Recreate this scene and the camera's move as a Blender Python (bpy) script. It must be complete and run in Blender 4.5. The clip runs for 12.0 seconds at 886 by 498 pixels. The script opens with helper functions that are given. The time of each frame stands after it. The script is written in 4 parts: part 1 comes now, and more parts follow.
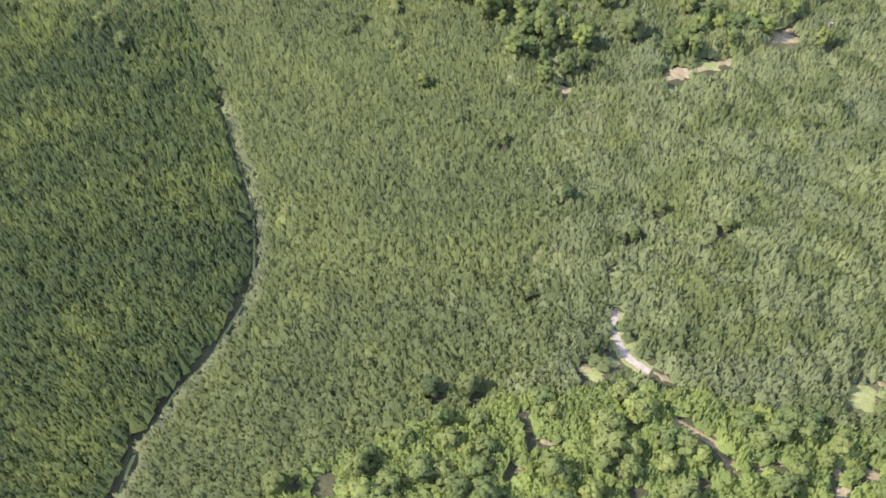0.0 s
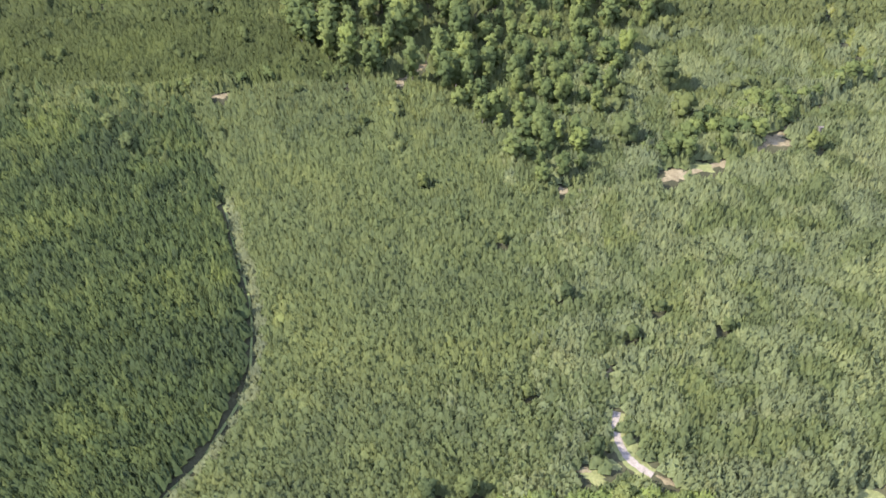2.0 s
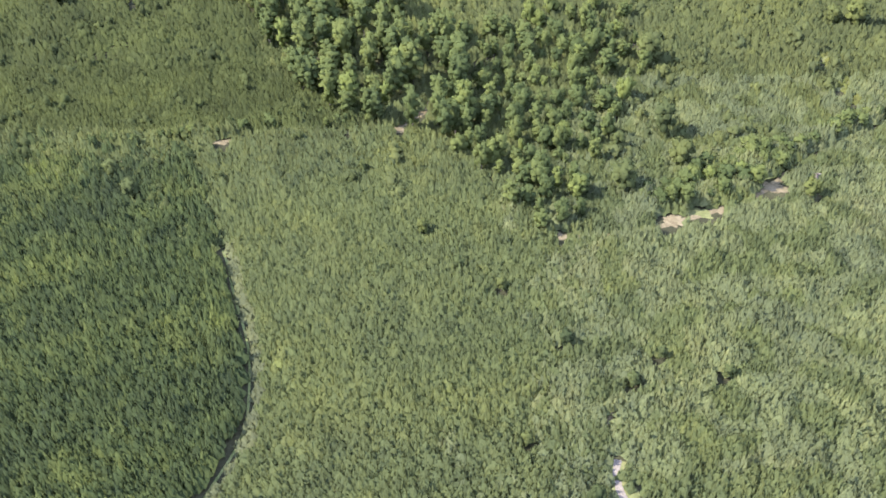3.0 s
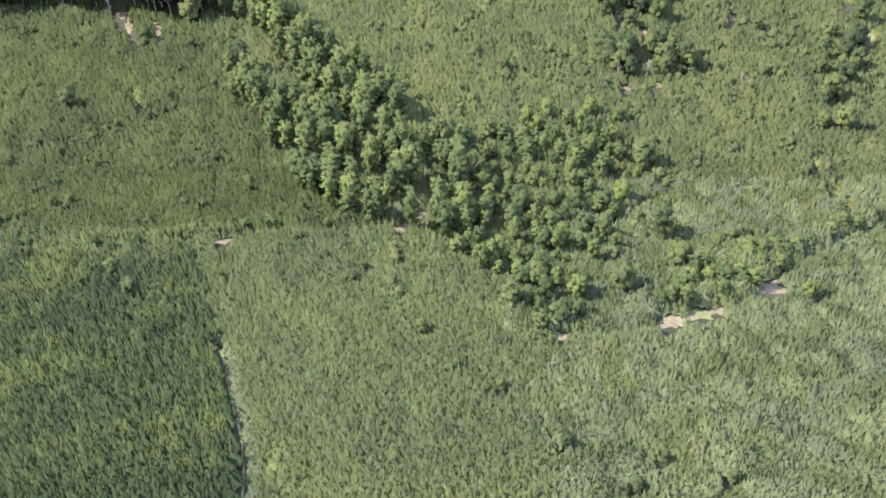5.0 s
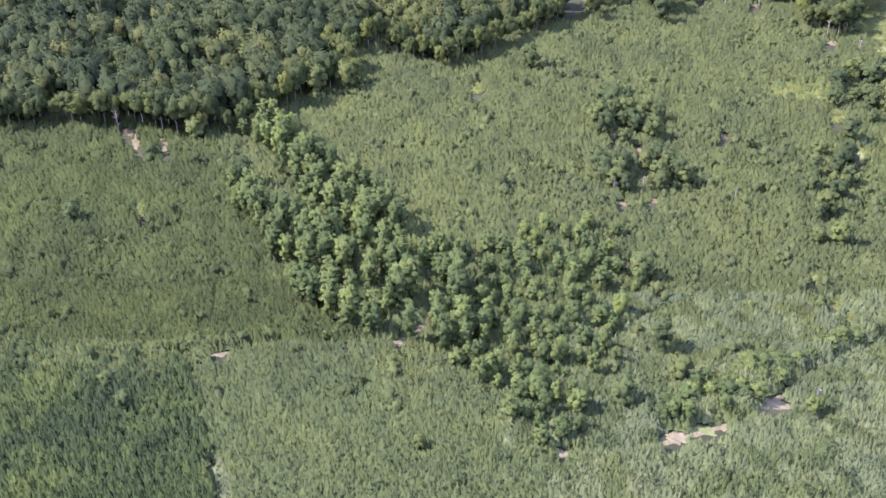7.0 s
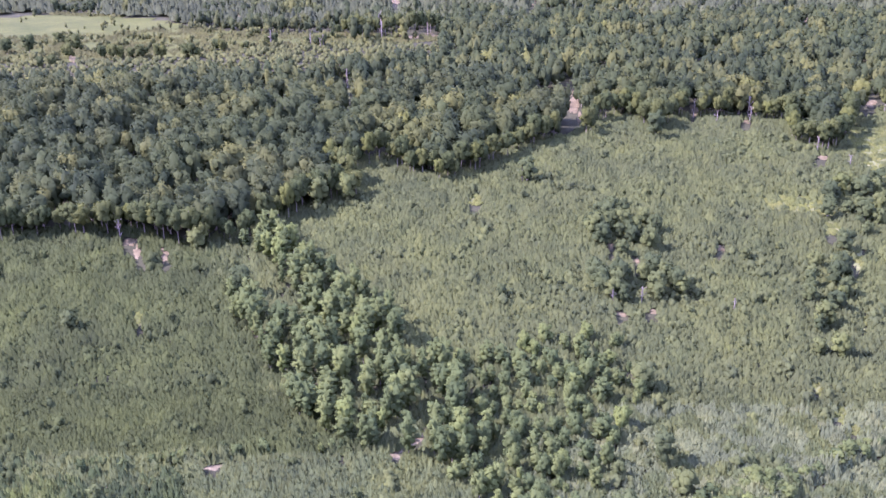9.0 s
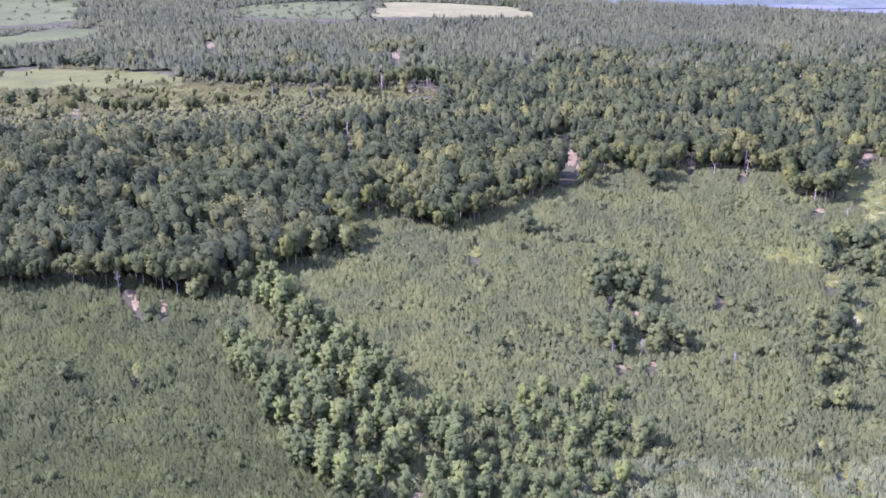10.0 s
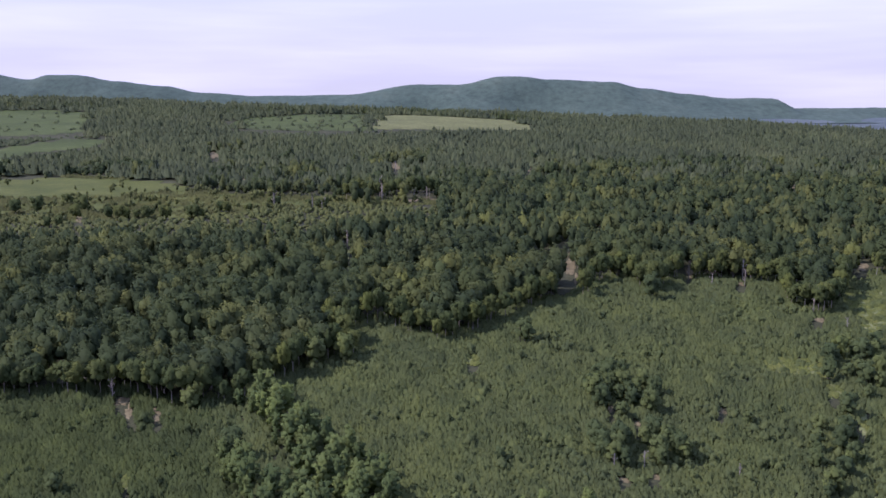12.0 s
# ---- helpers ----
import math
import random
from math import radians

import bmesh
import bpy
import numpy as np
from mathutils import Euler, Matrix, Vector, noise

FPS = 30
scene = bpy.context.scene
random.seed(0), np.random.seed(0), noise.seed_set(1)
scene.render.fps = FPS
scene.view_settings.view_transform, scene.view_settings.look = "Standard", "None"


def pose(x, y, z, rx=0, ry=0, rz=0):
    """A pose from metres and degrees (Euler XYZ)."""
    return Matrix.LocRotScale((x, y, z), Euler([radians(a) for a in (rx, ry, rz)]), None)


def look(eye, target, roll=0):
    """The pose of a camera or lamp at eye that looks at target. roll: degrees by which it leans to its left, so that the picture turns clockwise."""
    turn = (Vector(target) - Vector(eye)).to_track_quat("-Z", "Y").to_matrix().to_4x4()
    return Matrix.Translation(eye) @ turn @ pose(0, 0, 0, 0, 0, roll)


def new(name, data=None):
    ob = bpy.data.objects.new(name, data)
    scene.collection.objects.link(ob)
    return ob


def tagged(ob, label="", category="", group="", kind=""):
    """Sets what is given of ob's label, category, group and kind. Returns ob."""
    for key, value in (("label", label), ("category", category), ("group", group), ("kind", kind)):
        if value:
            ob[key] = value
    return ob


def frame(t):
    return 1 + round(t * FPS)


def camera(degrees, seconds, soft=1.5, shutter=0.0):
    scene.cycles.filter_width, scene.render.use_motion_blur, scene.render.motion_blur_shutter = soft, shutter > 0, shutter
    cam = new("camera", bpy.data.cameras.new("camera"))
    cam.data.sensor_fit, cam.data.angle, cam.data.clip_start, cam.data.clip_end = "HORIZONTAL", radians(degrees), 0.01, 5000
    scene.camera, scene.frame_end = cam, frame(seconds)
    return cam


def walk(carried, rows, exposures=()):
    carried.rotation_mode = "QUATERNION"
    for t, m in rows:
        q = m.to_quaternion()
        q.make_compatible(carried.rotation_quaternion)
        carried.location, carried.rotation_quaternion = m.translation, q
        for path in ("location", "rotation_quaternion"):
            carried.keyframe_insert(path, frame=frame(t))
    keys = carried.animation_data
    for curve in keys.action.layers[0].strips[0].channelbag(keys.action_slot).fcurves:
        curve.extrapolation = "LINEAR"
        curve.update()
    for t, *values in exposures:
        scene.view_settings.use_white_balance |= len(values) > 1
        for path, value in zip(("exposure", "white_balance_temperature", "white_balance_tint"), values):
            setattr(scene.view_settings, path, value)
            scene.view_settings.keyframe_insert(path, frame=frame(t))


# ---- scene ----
cam = camera(54.25, 12.0, soft=1.6)
EYE = (0, 0, 200)
TURNS = [
    (0.0, 38.71, 1.24, -0.20), (0.5, 40.19, 1.20, -0.18), (1.0, 42.18, 1.15, -0.17), (1.5, 43.75, 1.09, -0.14),
    (2.0, 45.23, 1.03, -0.11), (2.5, 46.66, 0.98, -0.10), (3.0, 48.25, 0.93, -0.08), (5.0, 54.85, 0.73, 0.02),
    (5.5, 56.67, 0.68, 0.02), (6.0, 58.62, 0.63, 0.04), (6.5, 60.46, 0.58, 0.04), (7.0, 62.34, 0.53, 0.05),
    (9.0, 69.63, 0.36, 0.04), (9.5, 71.28, 0.31, 0.03), (10.0, 73.05, 0.24, 0.02), (10.5, 74.88, 0.19, 0.01),
    (11.0, 76.83, 0.13, 0.00), (11.5, 78.62, 0.08, -0.01), (12.0, 80.20, 0.00, -0.01),
]
walk(cam, [(t, pose(*EYE, rx, ry, rz)) for t, rx, ry, rz in TURNS],
     exposures=[(0.0, 1.96, 6170, 30), (5.0, 2.07, 5850, 32), (7.0, 2.1, 5570, 42), (9.0, 2.25, 5330, 68), (10.5, 2.21, 5215, 70), (11.0, 1.85, 5150, 69), (11.5, 1.17, 5130, 60), (12.0, 0.73, 5480, 42)])

# ---- light ----
SUN_UP, SUN_FROM = 44, 268          # degrees above the horizon; compass bearing, y is north
world = bpy.data.worlds.new("sky")
scene.world = world
world.use_nodes = True
wn, wl = world.node_tree.nodes, world.node_tree.links
wn.clear()
sky = wn.new("ShaderNodeTexSky")
sky.sky_type, sky.sun_disc = "NISHITA", False
sky.sun_elevation, sky.sun_rotation = radians(SUN_UP), radians(SUN_FROM)
sky.air_density, sky.dust_density, sky.altitude = 1.0, 3.0, 300
wc = wn.new("ShaderNodeTexCoord")
wmap = wn.new("ShaderNodeMapping")
wmap.inputs["Scale"].default_value = (1.2, 1.2, 14)
wl.new(wc.outputs["Generated"], wmap.inputs["Vector"])
cloud = wn.new("ShaderNodeTexNoise")
cloud.inputs["Scale"].default_value, cloud.inputs["Detail"].default_value = 2.2, 6
wl.new(wmap.outputs["Vector"], cloud.inputs["Vector"])
cr = wn.new("ShaderNodeMapRange")
cr.inputs["From Min"].default_value, cr.inputs["From Max"].default_value = 0.35, 0.75
cr.inputs["To Min"].default_value, cr.inputs["To Max"].default_value = 0.86, 1.0
wl.new(cloud.outputs["Fac"], cr.inputs["Value"])
veil = wn.new("ShaderNodeMix")
veil.data_type = "RGBA"
wl.new(cr.outputs["Result"], veil.inputs["Factor"])
wl.new(sky.outputs["Color"], veil.inputs["A"])
high = wn.new("ShaderNodeSeparateXYZ")
wl.new(wc.outputs["Generated"], high.inputs["Vector"])
lift = wn.new("ShaderNodeValToRGB")
for e, (at, c) in zip(lift.color_ramp.elements, ((0.0, (0.685, 0.70, 0.672, 1)), (0.5, (0.78, 0.96, 1.42, 1)))):
    e.position, e.color = at, c
wl.new(high.outputs["Z"], lift.inputs["Fac"])
glow = wn.new("ShaderNodeVectorMath")
glow.operation = "SCALE"
puff = wn.new("ShaderNodeMapRange")
puff.inputs["From Min"].default_value, puff.inputs["From Max"].default_value = 0.4, 0.7
puff.inputs["To Min"].default_value, puff.inputs["To Max"].default_value = 6.6, 7.6
wl.new(cloud.outputs["Fac"], puff.inputs["Value"])
wl.new(puff.outputs["Result"], glow.inputs["Scale"])
wl.new(lift.outputs["Color"], glow.inputs["Vector"])
wl.new(glow.outputs["Vector"], veil.inputs["B"])
bg = wn.new("ShaderNodeBackground")
bg.inputs["Strength"].default_value = 0.1
wl.new(veil.outputs["Result"], bg.inputs["Color"])
wl.new(bg.outputs["Background"], wn.new("ShaderNodeOutputWorld").inputs["Surface"])

sun = bpy.data.lights.new("sun", "SUN")
sun.energy, sun.angle, sun.color = 4.25, radians(0.6), (1.0, 0.93, 0.79)
b, u = radians(SUN_FROM), radians(SUN_UP)
new("sun", sun).matrix_world = look((math.sin(b) * math.cos(u) * 900, math.cos(b) * math.cos(u) * 900, math.sin(u) * 900), (0, 0, 0))


# ---- materials ----
def material(name, rough=0.8, spec=0.3):
    m = bpy.data.materials.new(name)
    m.use_nodes = True
    n, l = m.node_tree.nodes, m.node_tree.links
    s = n["Principled BSDF"]
    s.inputs["Roughness"].default_value = rough
    s.inputs["Specular IOR Level"].default_value = spec
    return m, n, l, s


def noise_tex(n, l, scale, detail=4, rough=0.6, coords="Object", upright=1.0):
    c = n.new("ShaderNodeTexCoord")
    p = n.new("ShaderNodeMapping")
    p.inputs["Scale"].default_value = (1, 1, upright)
    l.new(c.outputs[coords], p.inputs["Vector"])
    t = n.new("ShaderNodeTexNoise")
    t.inputs["Scale"].default_value, t.inputs["Detail"].default_value, t.inputs["Roughness"].default_value = scale, detail, rough
    l.new(p.outputs["Vector"], t.inputs["Vector"])
    return t.outputs["Fac"]


def ramp(n, l, fac, *stops):
    r = n.new("ShaderNodeValToRGB")
    while len(r.color_ramp.elements) < len(stops):
        r.color_ramp.elements.new(0.5)
    for e, (at, c) in zip(r.color_ramp.elements, stops):
        e.position, e.color = at, (*c, 1)
    l.new(fac, r.inputs["Fac"])
    return r.outputs["Color"]


def blend(n, l, fac, a, b, mode="MIX"):
    m = n.new("ShaderNodeMix")
    m.data_type, m.blend_type = "RGBA", mode
    for key, v in (("Factor", fac), ("A", a), ("B", b)):
        if isinstance(v, (int, float)):
            m.inputs[key].default_value = v
        elif isinstance(v, tuple):
            m.inputs[key].default_value = (*v, 1)
        else:
            l.new(v, m.inputs[key])
    return m.outputs["Result"]


def bumped(n, l, s, height, strength=0.5, distance=0.3):
    b = n.new("ShaderNodeBump")
    b.inputs["Strength"].default_value, b.inputs["Distance"].default_value = strength, distance
    l.new(height, b.inputs["Height"])
    l.new(b.outputs["Normal"], s.inputs["Normal"])


def foliage(name, dark, mid, light, through_light=0.25, patch=0.02, tint="attribute", leaf_scale=1.3, leaf_depth=0.5):
    """Leaves: a colour for every tree, wide patches of paler growth, and leaf-sized grain."""
    m, n, l, s = material(name, 0.75, 0.04)
    if tint == "attribute":
        a = n.new("ShaderNodeAttribute")
        a.attribute_name = "tint"
        per_tree = a.outputs["Fac"]
    else:
        per_tree = n.new("ShaderNodeObjectInfo").outputs["Random"]
    colour = ramp(n, l, per_tree, (0.0, dark), (0.45, mid), (0.86, light), (1.0, (light[0] * 1.1, light[1] * 1.12, light[2])))
    wide = ramp(n, l, noise_tex(n, l, patch, 3, 0.55), (0.36, (0.9, 0.92, 0.95)), (0.66, (1.07, 1.08, 0.99)))
    colour = blend(n, l, 1.0, colour, wide, "MULTIPLY")
    spray = ramp(n, l, n.new("ShaderNodeNewGeometry").outputs["Random Per Island"], (0.0, (0.9, 0.9, 0.92)), (1.0, (1.1, 1.1, 1.06)))
    colour = blend(n, l, 1.0, colour, spray, "MULTIPLY")
    leaf = noise_tex(n, l, leaf_scale, 4, 0.7, upright=0.5)
    colour = blend(n, l, 1.0, colour, ramp(n, l, leaf, (0.3, (0.8, 0.81, 0.84)), (0.7, (1.16, 1.15, 1.1))), "MULTIPLY")
    bumped(n, l, s, leaf, 0.7, leaf_depth)
    l.new(colour, s.inputs["Base Color"])
    tr = n.new("ShaderNodeBsdfTranslucent")
    l.new(colour, tr.inputs["Color"])
    mx = n.new("ShaderNodeMixShader")
    mx.inputs["Fac"].default_value = through_light
    l.new(s.outputs["BSDF"], mx.inputs[1])
    l.new(tr.outputs["BSDF"], mx.inputs[2])
    l.new(mx.outputs["Shader"], n["Material Output"].inputs["Surface"])
    return m


def soil_like(name, dark, mid, light, big=0.15, small=1.6, rough=0.9):
    m, n, l, s = material(name, rough, 0.05)
    a = noise_tex(n, l, big, 6, 0.65)
    b_ = noise_tex(n, l, small, 5, 0.7)
    base = ramp(n, l, a, (0.3, dark), (0.52, mid), (0.72, light))
    fine = ramp(n, l, b_, (0.3, (0.72, 0.72, 0.7)), (0.7, (1.25, 1.24, 1.2)))
    l.new(blend(n, l, 1.0, base, fine, "MULTIPLY"), s.inputs["Base Color"])
    bumped(n, l, s, b_, 0.6, 0.25)
    return m


M_THICKET = foliage("thicket_leaves", (0.085, 0.112, 0.049), (0.109, 0.140, 0.055), (0.136, 0.163, 0.057), 0.5, 0.016, leaf_scale=1.0)
# thicket leaves with sunlight put into the colour, for the track's edge
M_SUNLIT_EDGE = foliage("sunlit_edge_leaves", (0.119, 0.145, 0.074), (0.141, 0.165, 0.080), (0.163, 0.185, 0.081), 0.5, 0.03, leaf_scale=1.0)
M_CONIFER = foliage("dark_thicket_leaves", (0.032, 0.048, 0.023), (0.047, 0.069, 0.026), (0.082, 0.106, 0.032), 0.3, 0.03)
M_OLIVE = foliage("olive_thicket_leaves", (0.053, 0.069, 0.026), (0.066, 0.086, 0.030), (0.080, 0.102, 0.033), 0.45, 0.02, leaf_scale=1.0)
M_WOOD = foliage("young_wood_leaves", (0.099, 0.124, 0.061), (0.126, 0.156, 0.068), (0.159, 0.181, 0.074), 0.42, 0.03)
M_TALL = foliage("tall_forest_leaves", (0.031, 0.046, 0.021), (0.048, 0.064, 0.025), (0.097, 0.107, 0.032), 0.36, 0.01, leaf_scale=0.6, leaf_depth=0.7)
M_SLOPE = foliage("slope_thicket_leaves", (0.076, 0.099, 0.040), (0.102, 0.125, 0.046), (0.124, 0.146, 0.048), 0.5, 0.025, leaf_scale=0.8)
M_BROW = foliage("brow_wood_leaves", (0.063, 0.076, 0.029), (0.086, 0.098, 0.032), (0.110, 0.119, 0.037), 0.3, 0.012, leaf_scale=0.6, leaf_depth=0.7)
# distance haze mixed into the leaf colour: paler and bluer than nearer woods
M_FAR = foliage("hazed_far_wood_leaves", (0.059, 0.073, 0.037), (0.074, 0.092, 0.045), (0.095, 0.110, 0.052), 0.4, 0.004, leaf_scale=0.3, leaf_depth=1.5)
M_CROWN = foliage("crown_leaves", (0.070, 0.099, 0.035), (0.094, 0.126, 0.041), (0.124, 0.156, 0.047), 0.42, 0.05, "object", 0.9, 0.6)
M_BRIGHT = foliage("bright_crown_leaves", (0.085, 0.117, 0.041), (0.110, 0.143, 0.047), (0.139, 0.167, 0.053), 0.42, 0.05, "object", 1.6, 0.5)
M_BRIGHT_LOW = foliage("bright_bush_leaves", (0.105, 0.154, 0.047), (0.138, 0.185, 0.055), (0.168, 0.216, 0.057), 0.42, 0.05, leaf_scale=1.6)
M_SOLO = foliage("lone_tree_leaves", (0.049, 0.069, 0.028), (0.072, 0.095, 0.035), (0.100, 0.122, 0.039), 0.4, 0.05, "object", 0.9, 0.6)
M_EDGE = foliage("forest_edge_leaves", (0.047, 0.065, 0.022), (0.062, 0.079, 0.025), (0.085, 0.099, 0.027), 0.36, 0.05, "object", 0.9, 0.6)
M_GROWTH = foliage("meadow_growth_leaves", (0.071, 0.079, 0.030), (0.092, 0.099, 0.035), (0.114, 0.121, 0.041), 0.4, 0.012, leaf_scale=0.6, leaf_depth=0.7)
M_SEDGE = foliage("long_grass_blades", (0.095, 0.115, 0.034), (0.124, 0.143, 0.038), (0.159, 0.168, 0.047), 0.4, 0.05)
M_GROUND = soil_like("forest_floor", (0.022, 0.025, 0.014), (0.04, 0.043, 0.022), (0.06, 0.062, 0.03), 0.05, 0.9)
M_DIRT = soil_like("pale_dry_soil", (0.087, 0.075, 0.041), (0.134, 0.119, 0.068), (0.187, 0.169, 0.102), 0.3, 2.2)
M_CUT = soil_like("brown_cut_soil", (0.075, 0.063, 0.032), (0.118, 0.100, 0.052), (0.165, 0.142, 0.078), 0.3, 2.2)
M_ROAD = soil_like("worn_grey_asphalt", (0.133, 0.123, 0.096), (0.171, 0.158, 0.124), (0.218, 0.203, 0.160), 0.5, 3.0)
M_GRASS = soil_like("dry_meadow_grass", (0.082, 0.098, 0.038), (0.115, 0.13, 0.05), (0.158, 0.165, 0.07), 0.25, 1.8)
M_VERGE = soil_like("track_grass", (0.085, 0.115, 0.04), (0.125, 0.155, 0.055), (0.17, 0.185, 0.075), 0.2, 1.8)
M_FIELD = soil_like("hay_field", (0.074, 0.082, 0.029), (0.092, 0.100, 0.036), (0.115, 0.120, 0.046), 0.012, 0.12)
M_PASTURE = soil_like("pasture_grass", (0.033, 0.046, 0.014), (0.046, 0.062, 0.018), (0.062, 0.078, 0.024), 0.012, 0.12)
M_MEADOW = soil_like("rough_meadow_grass", (0.040, 0.052, 0.013), (0.057, 0.068, 0.017), (0.076, 0.085, 0.022), 0.03, 0.3)
M_BARK = soil_like("grey_bark", (0.12, 0.105, 0.09), (0.22, 0.2, 0.17), (0.36, 0.33, 0.29), 0.8, 5.0)
# these two backdrop colours have the distant haze painted in
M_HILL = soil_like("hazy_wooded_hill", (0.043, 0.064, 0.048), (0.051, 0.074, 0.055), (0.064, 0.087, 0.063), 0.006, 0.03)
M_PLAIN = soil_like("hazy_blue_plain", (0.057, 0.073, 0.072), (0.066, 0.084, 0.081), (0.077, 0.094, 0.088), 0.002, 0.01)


# ---- land ----
TY = np.arange(-900, 5001, 10.0)
TZ = np.interp(TY, [-900, 340, 450, 540, 620, 720, 850, 1000, 1300, 1600, 2000, 2600, 2900, 3400, 3900, 5000],
               [0, 0, 16, 34, 47, 58, 68, 74, 86, 96, 120, 149, 149, 115, 105, 105])
KERN = np.hanning(15) / np.hanning(15).sum()
TZ = np.convolve(np.pad(TZ, 7, mode="edge"), KERN, "valid")


def land(x, y):
    x, y = np.asarray(x, float), np.asarray(y, float)
    return np.interp(y, TY, TZ) - 0.032 * np.clip(x, -1300, 1300) * np.clip((y - 1500) / 1200, 0, 1) - 0.04 * np.clip(x - 600, 0, 1200) * np.clip((y - 2000) / 800, 0, 1) + 1.5 * np.sin(x / 70 + 1) * np.sin(y / 95) + \
        np.clip((y - 700) / 600, 0, 3) * 2.5 * np.sin(x / 210 + 0.6) * np.sin(y / 260 + 2)


def mesh_of(name, verts, faces, mat, tint=None, smooth=False, turned=None):
    """A mesh from arrays of points and of triangles or quads."""
    verts, faces = np.asarray(verts, np.float32), np.asarray(faces, np.int32)
    k = faces.shape[1]
    me = bpy.data.meshes.new(name)
    me.vertices.add(len(verts))
    me.vertices.foreach_set("co", verts.ravel())
    me.loops.add(faces.size)
    me.loops.foreach_set("vertex_index", faces.ravel())
    me.polygons.add(len(faces))
    me.polygons.foreach_set("loop_start", np.arange(0, faces.size, k, dtype=np.int32))
    me.polygons.foreach_set("use_smooth", np.full(len(faces), smooth))
    if tint is not None:
        me.attributes.new("tint", "FLOAT", "POINT").data.foreach_set("value", np.asarray(tint, np.float32))
    me.update(calc_edges=True)
    if turned is not None:
        n = np.asarray(turned, np.float32)
        n = n / np.maximum(np.linalg.norm(n, axis=1), 1e-6)[:, None]
        me.attributes.new("custom_normal", "FLOAT_VECTOR", "POINT").data.foreach_set("vector", n.ravel())
    me.materials.append(mat)
    return me


def sheet(name, xs, ys, zf, mat, smooth=True):
    gx, gy = np.meshgrid(xs, ys)
    v = np.stack([gx, gy, zf(gx, gy)], -1).reshape(-1, 3)
    i = np.arange(len(ys) - 1)[:, None] * len(xs) + np.arange(len(xs) - 1)
    f = np.stack([i, i + 1, i + 1 + len(xs), i + len(xs)], -1).reshape(-1, 4)
    return mesh_of(name, v, f, mat, None, smooth)


ys = np.r_[np.arange(-900, 0, 60), np.arange(0, 700, 10), np.arange(700, 3000, 30), np.arange(3000, 4960, 100)]
xs = np.r_[np.arange(-4200, -1200, 200), np.arange(-1200, -320, 40), np.arange(-320, 320, 10), np.arange(320, 1200, 40), np.arange(1200, 4201, 200)]
tagged(new("ground", sheet("ground", xs, ys, land, M_GROUND)), "forest floor of dark soil, leaf litter and grass", "ground", kind="structure")


def steps(x, start, *rises):
    """A ridge line: a height and the smooth rises and falls that follow it."""
    z = np.full(x.shape, float(start))
    for x0, x1, dz in rises:
        t = np.clip((x - x0) / (x1 - x0), 0, 1)
        z += dz * t * t * (3 - 2 * t)
    return z


def hill(name, label, line, y0, depth, x0, x1, mat, low=96):
    xs, ys = np.arange(x0, x1 + 1, 22), np.linspace(y0 - 2.2 * depth, y0 + 1.2 * depth, 40)

    def height(x, y):
        grain = np.array([noise.noise(Vector((a / 45, b_ / 45, 3))) + 2 * noise.noise(Vector((a / 230, b_ / 160, 7)))
                          for a, b_ in zip(x.ravel(), y.ravel())]).reshape(x.shape)
        fold = 0.16 * np.sin(x / 130 + 1.5 * np.sin(x / 310)) * np.clip((y0 - y) / depth, 0, 1)
        return low + (steps(x, *line) - low + 96 + grain * 2.2) * np.exp(-((y - y0) / (depth * (1 + fold))) ** 2)

    tagged(new(name, sheet(name, xs, ys, height, mat)), label, "hill", kind="structure")


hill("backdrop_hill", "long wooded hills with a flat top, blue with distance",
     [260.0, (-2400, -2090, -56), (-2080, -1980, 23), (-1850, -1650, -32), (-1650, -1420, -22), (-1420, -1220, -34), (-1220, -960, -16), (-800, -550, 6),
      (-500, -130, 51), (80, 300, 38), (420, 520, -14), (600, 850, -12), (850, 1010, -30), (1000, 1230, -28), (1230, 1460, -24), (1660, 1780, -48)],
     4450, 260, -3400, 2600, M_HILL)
def lowland(name, label, x0, x1, mat):
    """Low ground behind the ridge, which climbs gently to the far edge."""
    rise = lambda x, y: land(x, y) + 1 + (146 - land(x, y)) * np.clip((y - 3050) / 1830, 0, 1) ** 0.65
    tagged(new(name, sheet(name, np.linspace(x0, x1, 40), np.linspace(3050, 4880, 24), rise, mat)), label, "plain", kind="structure")


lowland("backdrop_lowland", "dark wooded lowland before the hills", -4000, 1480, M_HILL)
lowland("backdrop_plain", "plain at the foot of the sky, coloured blue with haze", 1480, 4000, M_PLAIN)


# ---- plan: regions, tracks and clearings ----
def inside(poly, x, y):
    r = np.zeros(len(x), bool)
    for (x0, y0), (x1, y1) in zip(poly, poly[1:] + poly[:1]):
        if y0 != y1:
            r ^= ((y0 > y) != (y1 > y)) & (x < (x1 - x0) * (y - y0) / (y1 - y0) + x0)
    return r


def off_line(line, x, y):
    d = np.full(len(x), 1e9)
    for (x0, y0), (x1, y1) in zip(line, line[1:]):
        dx, dy = x1 - x0, y1 - y0
        s = np.clip(((x - x0) * dx + (y - y0) * dy) / (dx * dx + dy * dy), 0, 1)
        d = np.minimum(d, np.hypot(x - x0 - s * dx, y - y0 - s * dy))
    return d


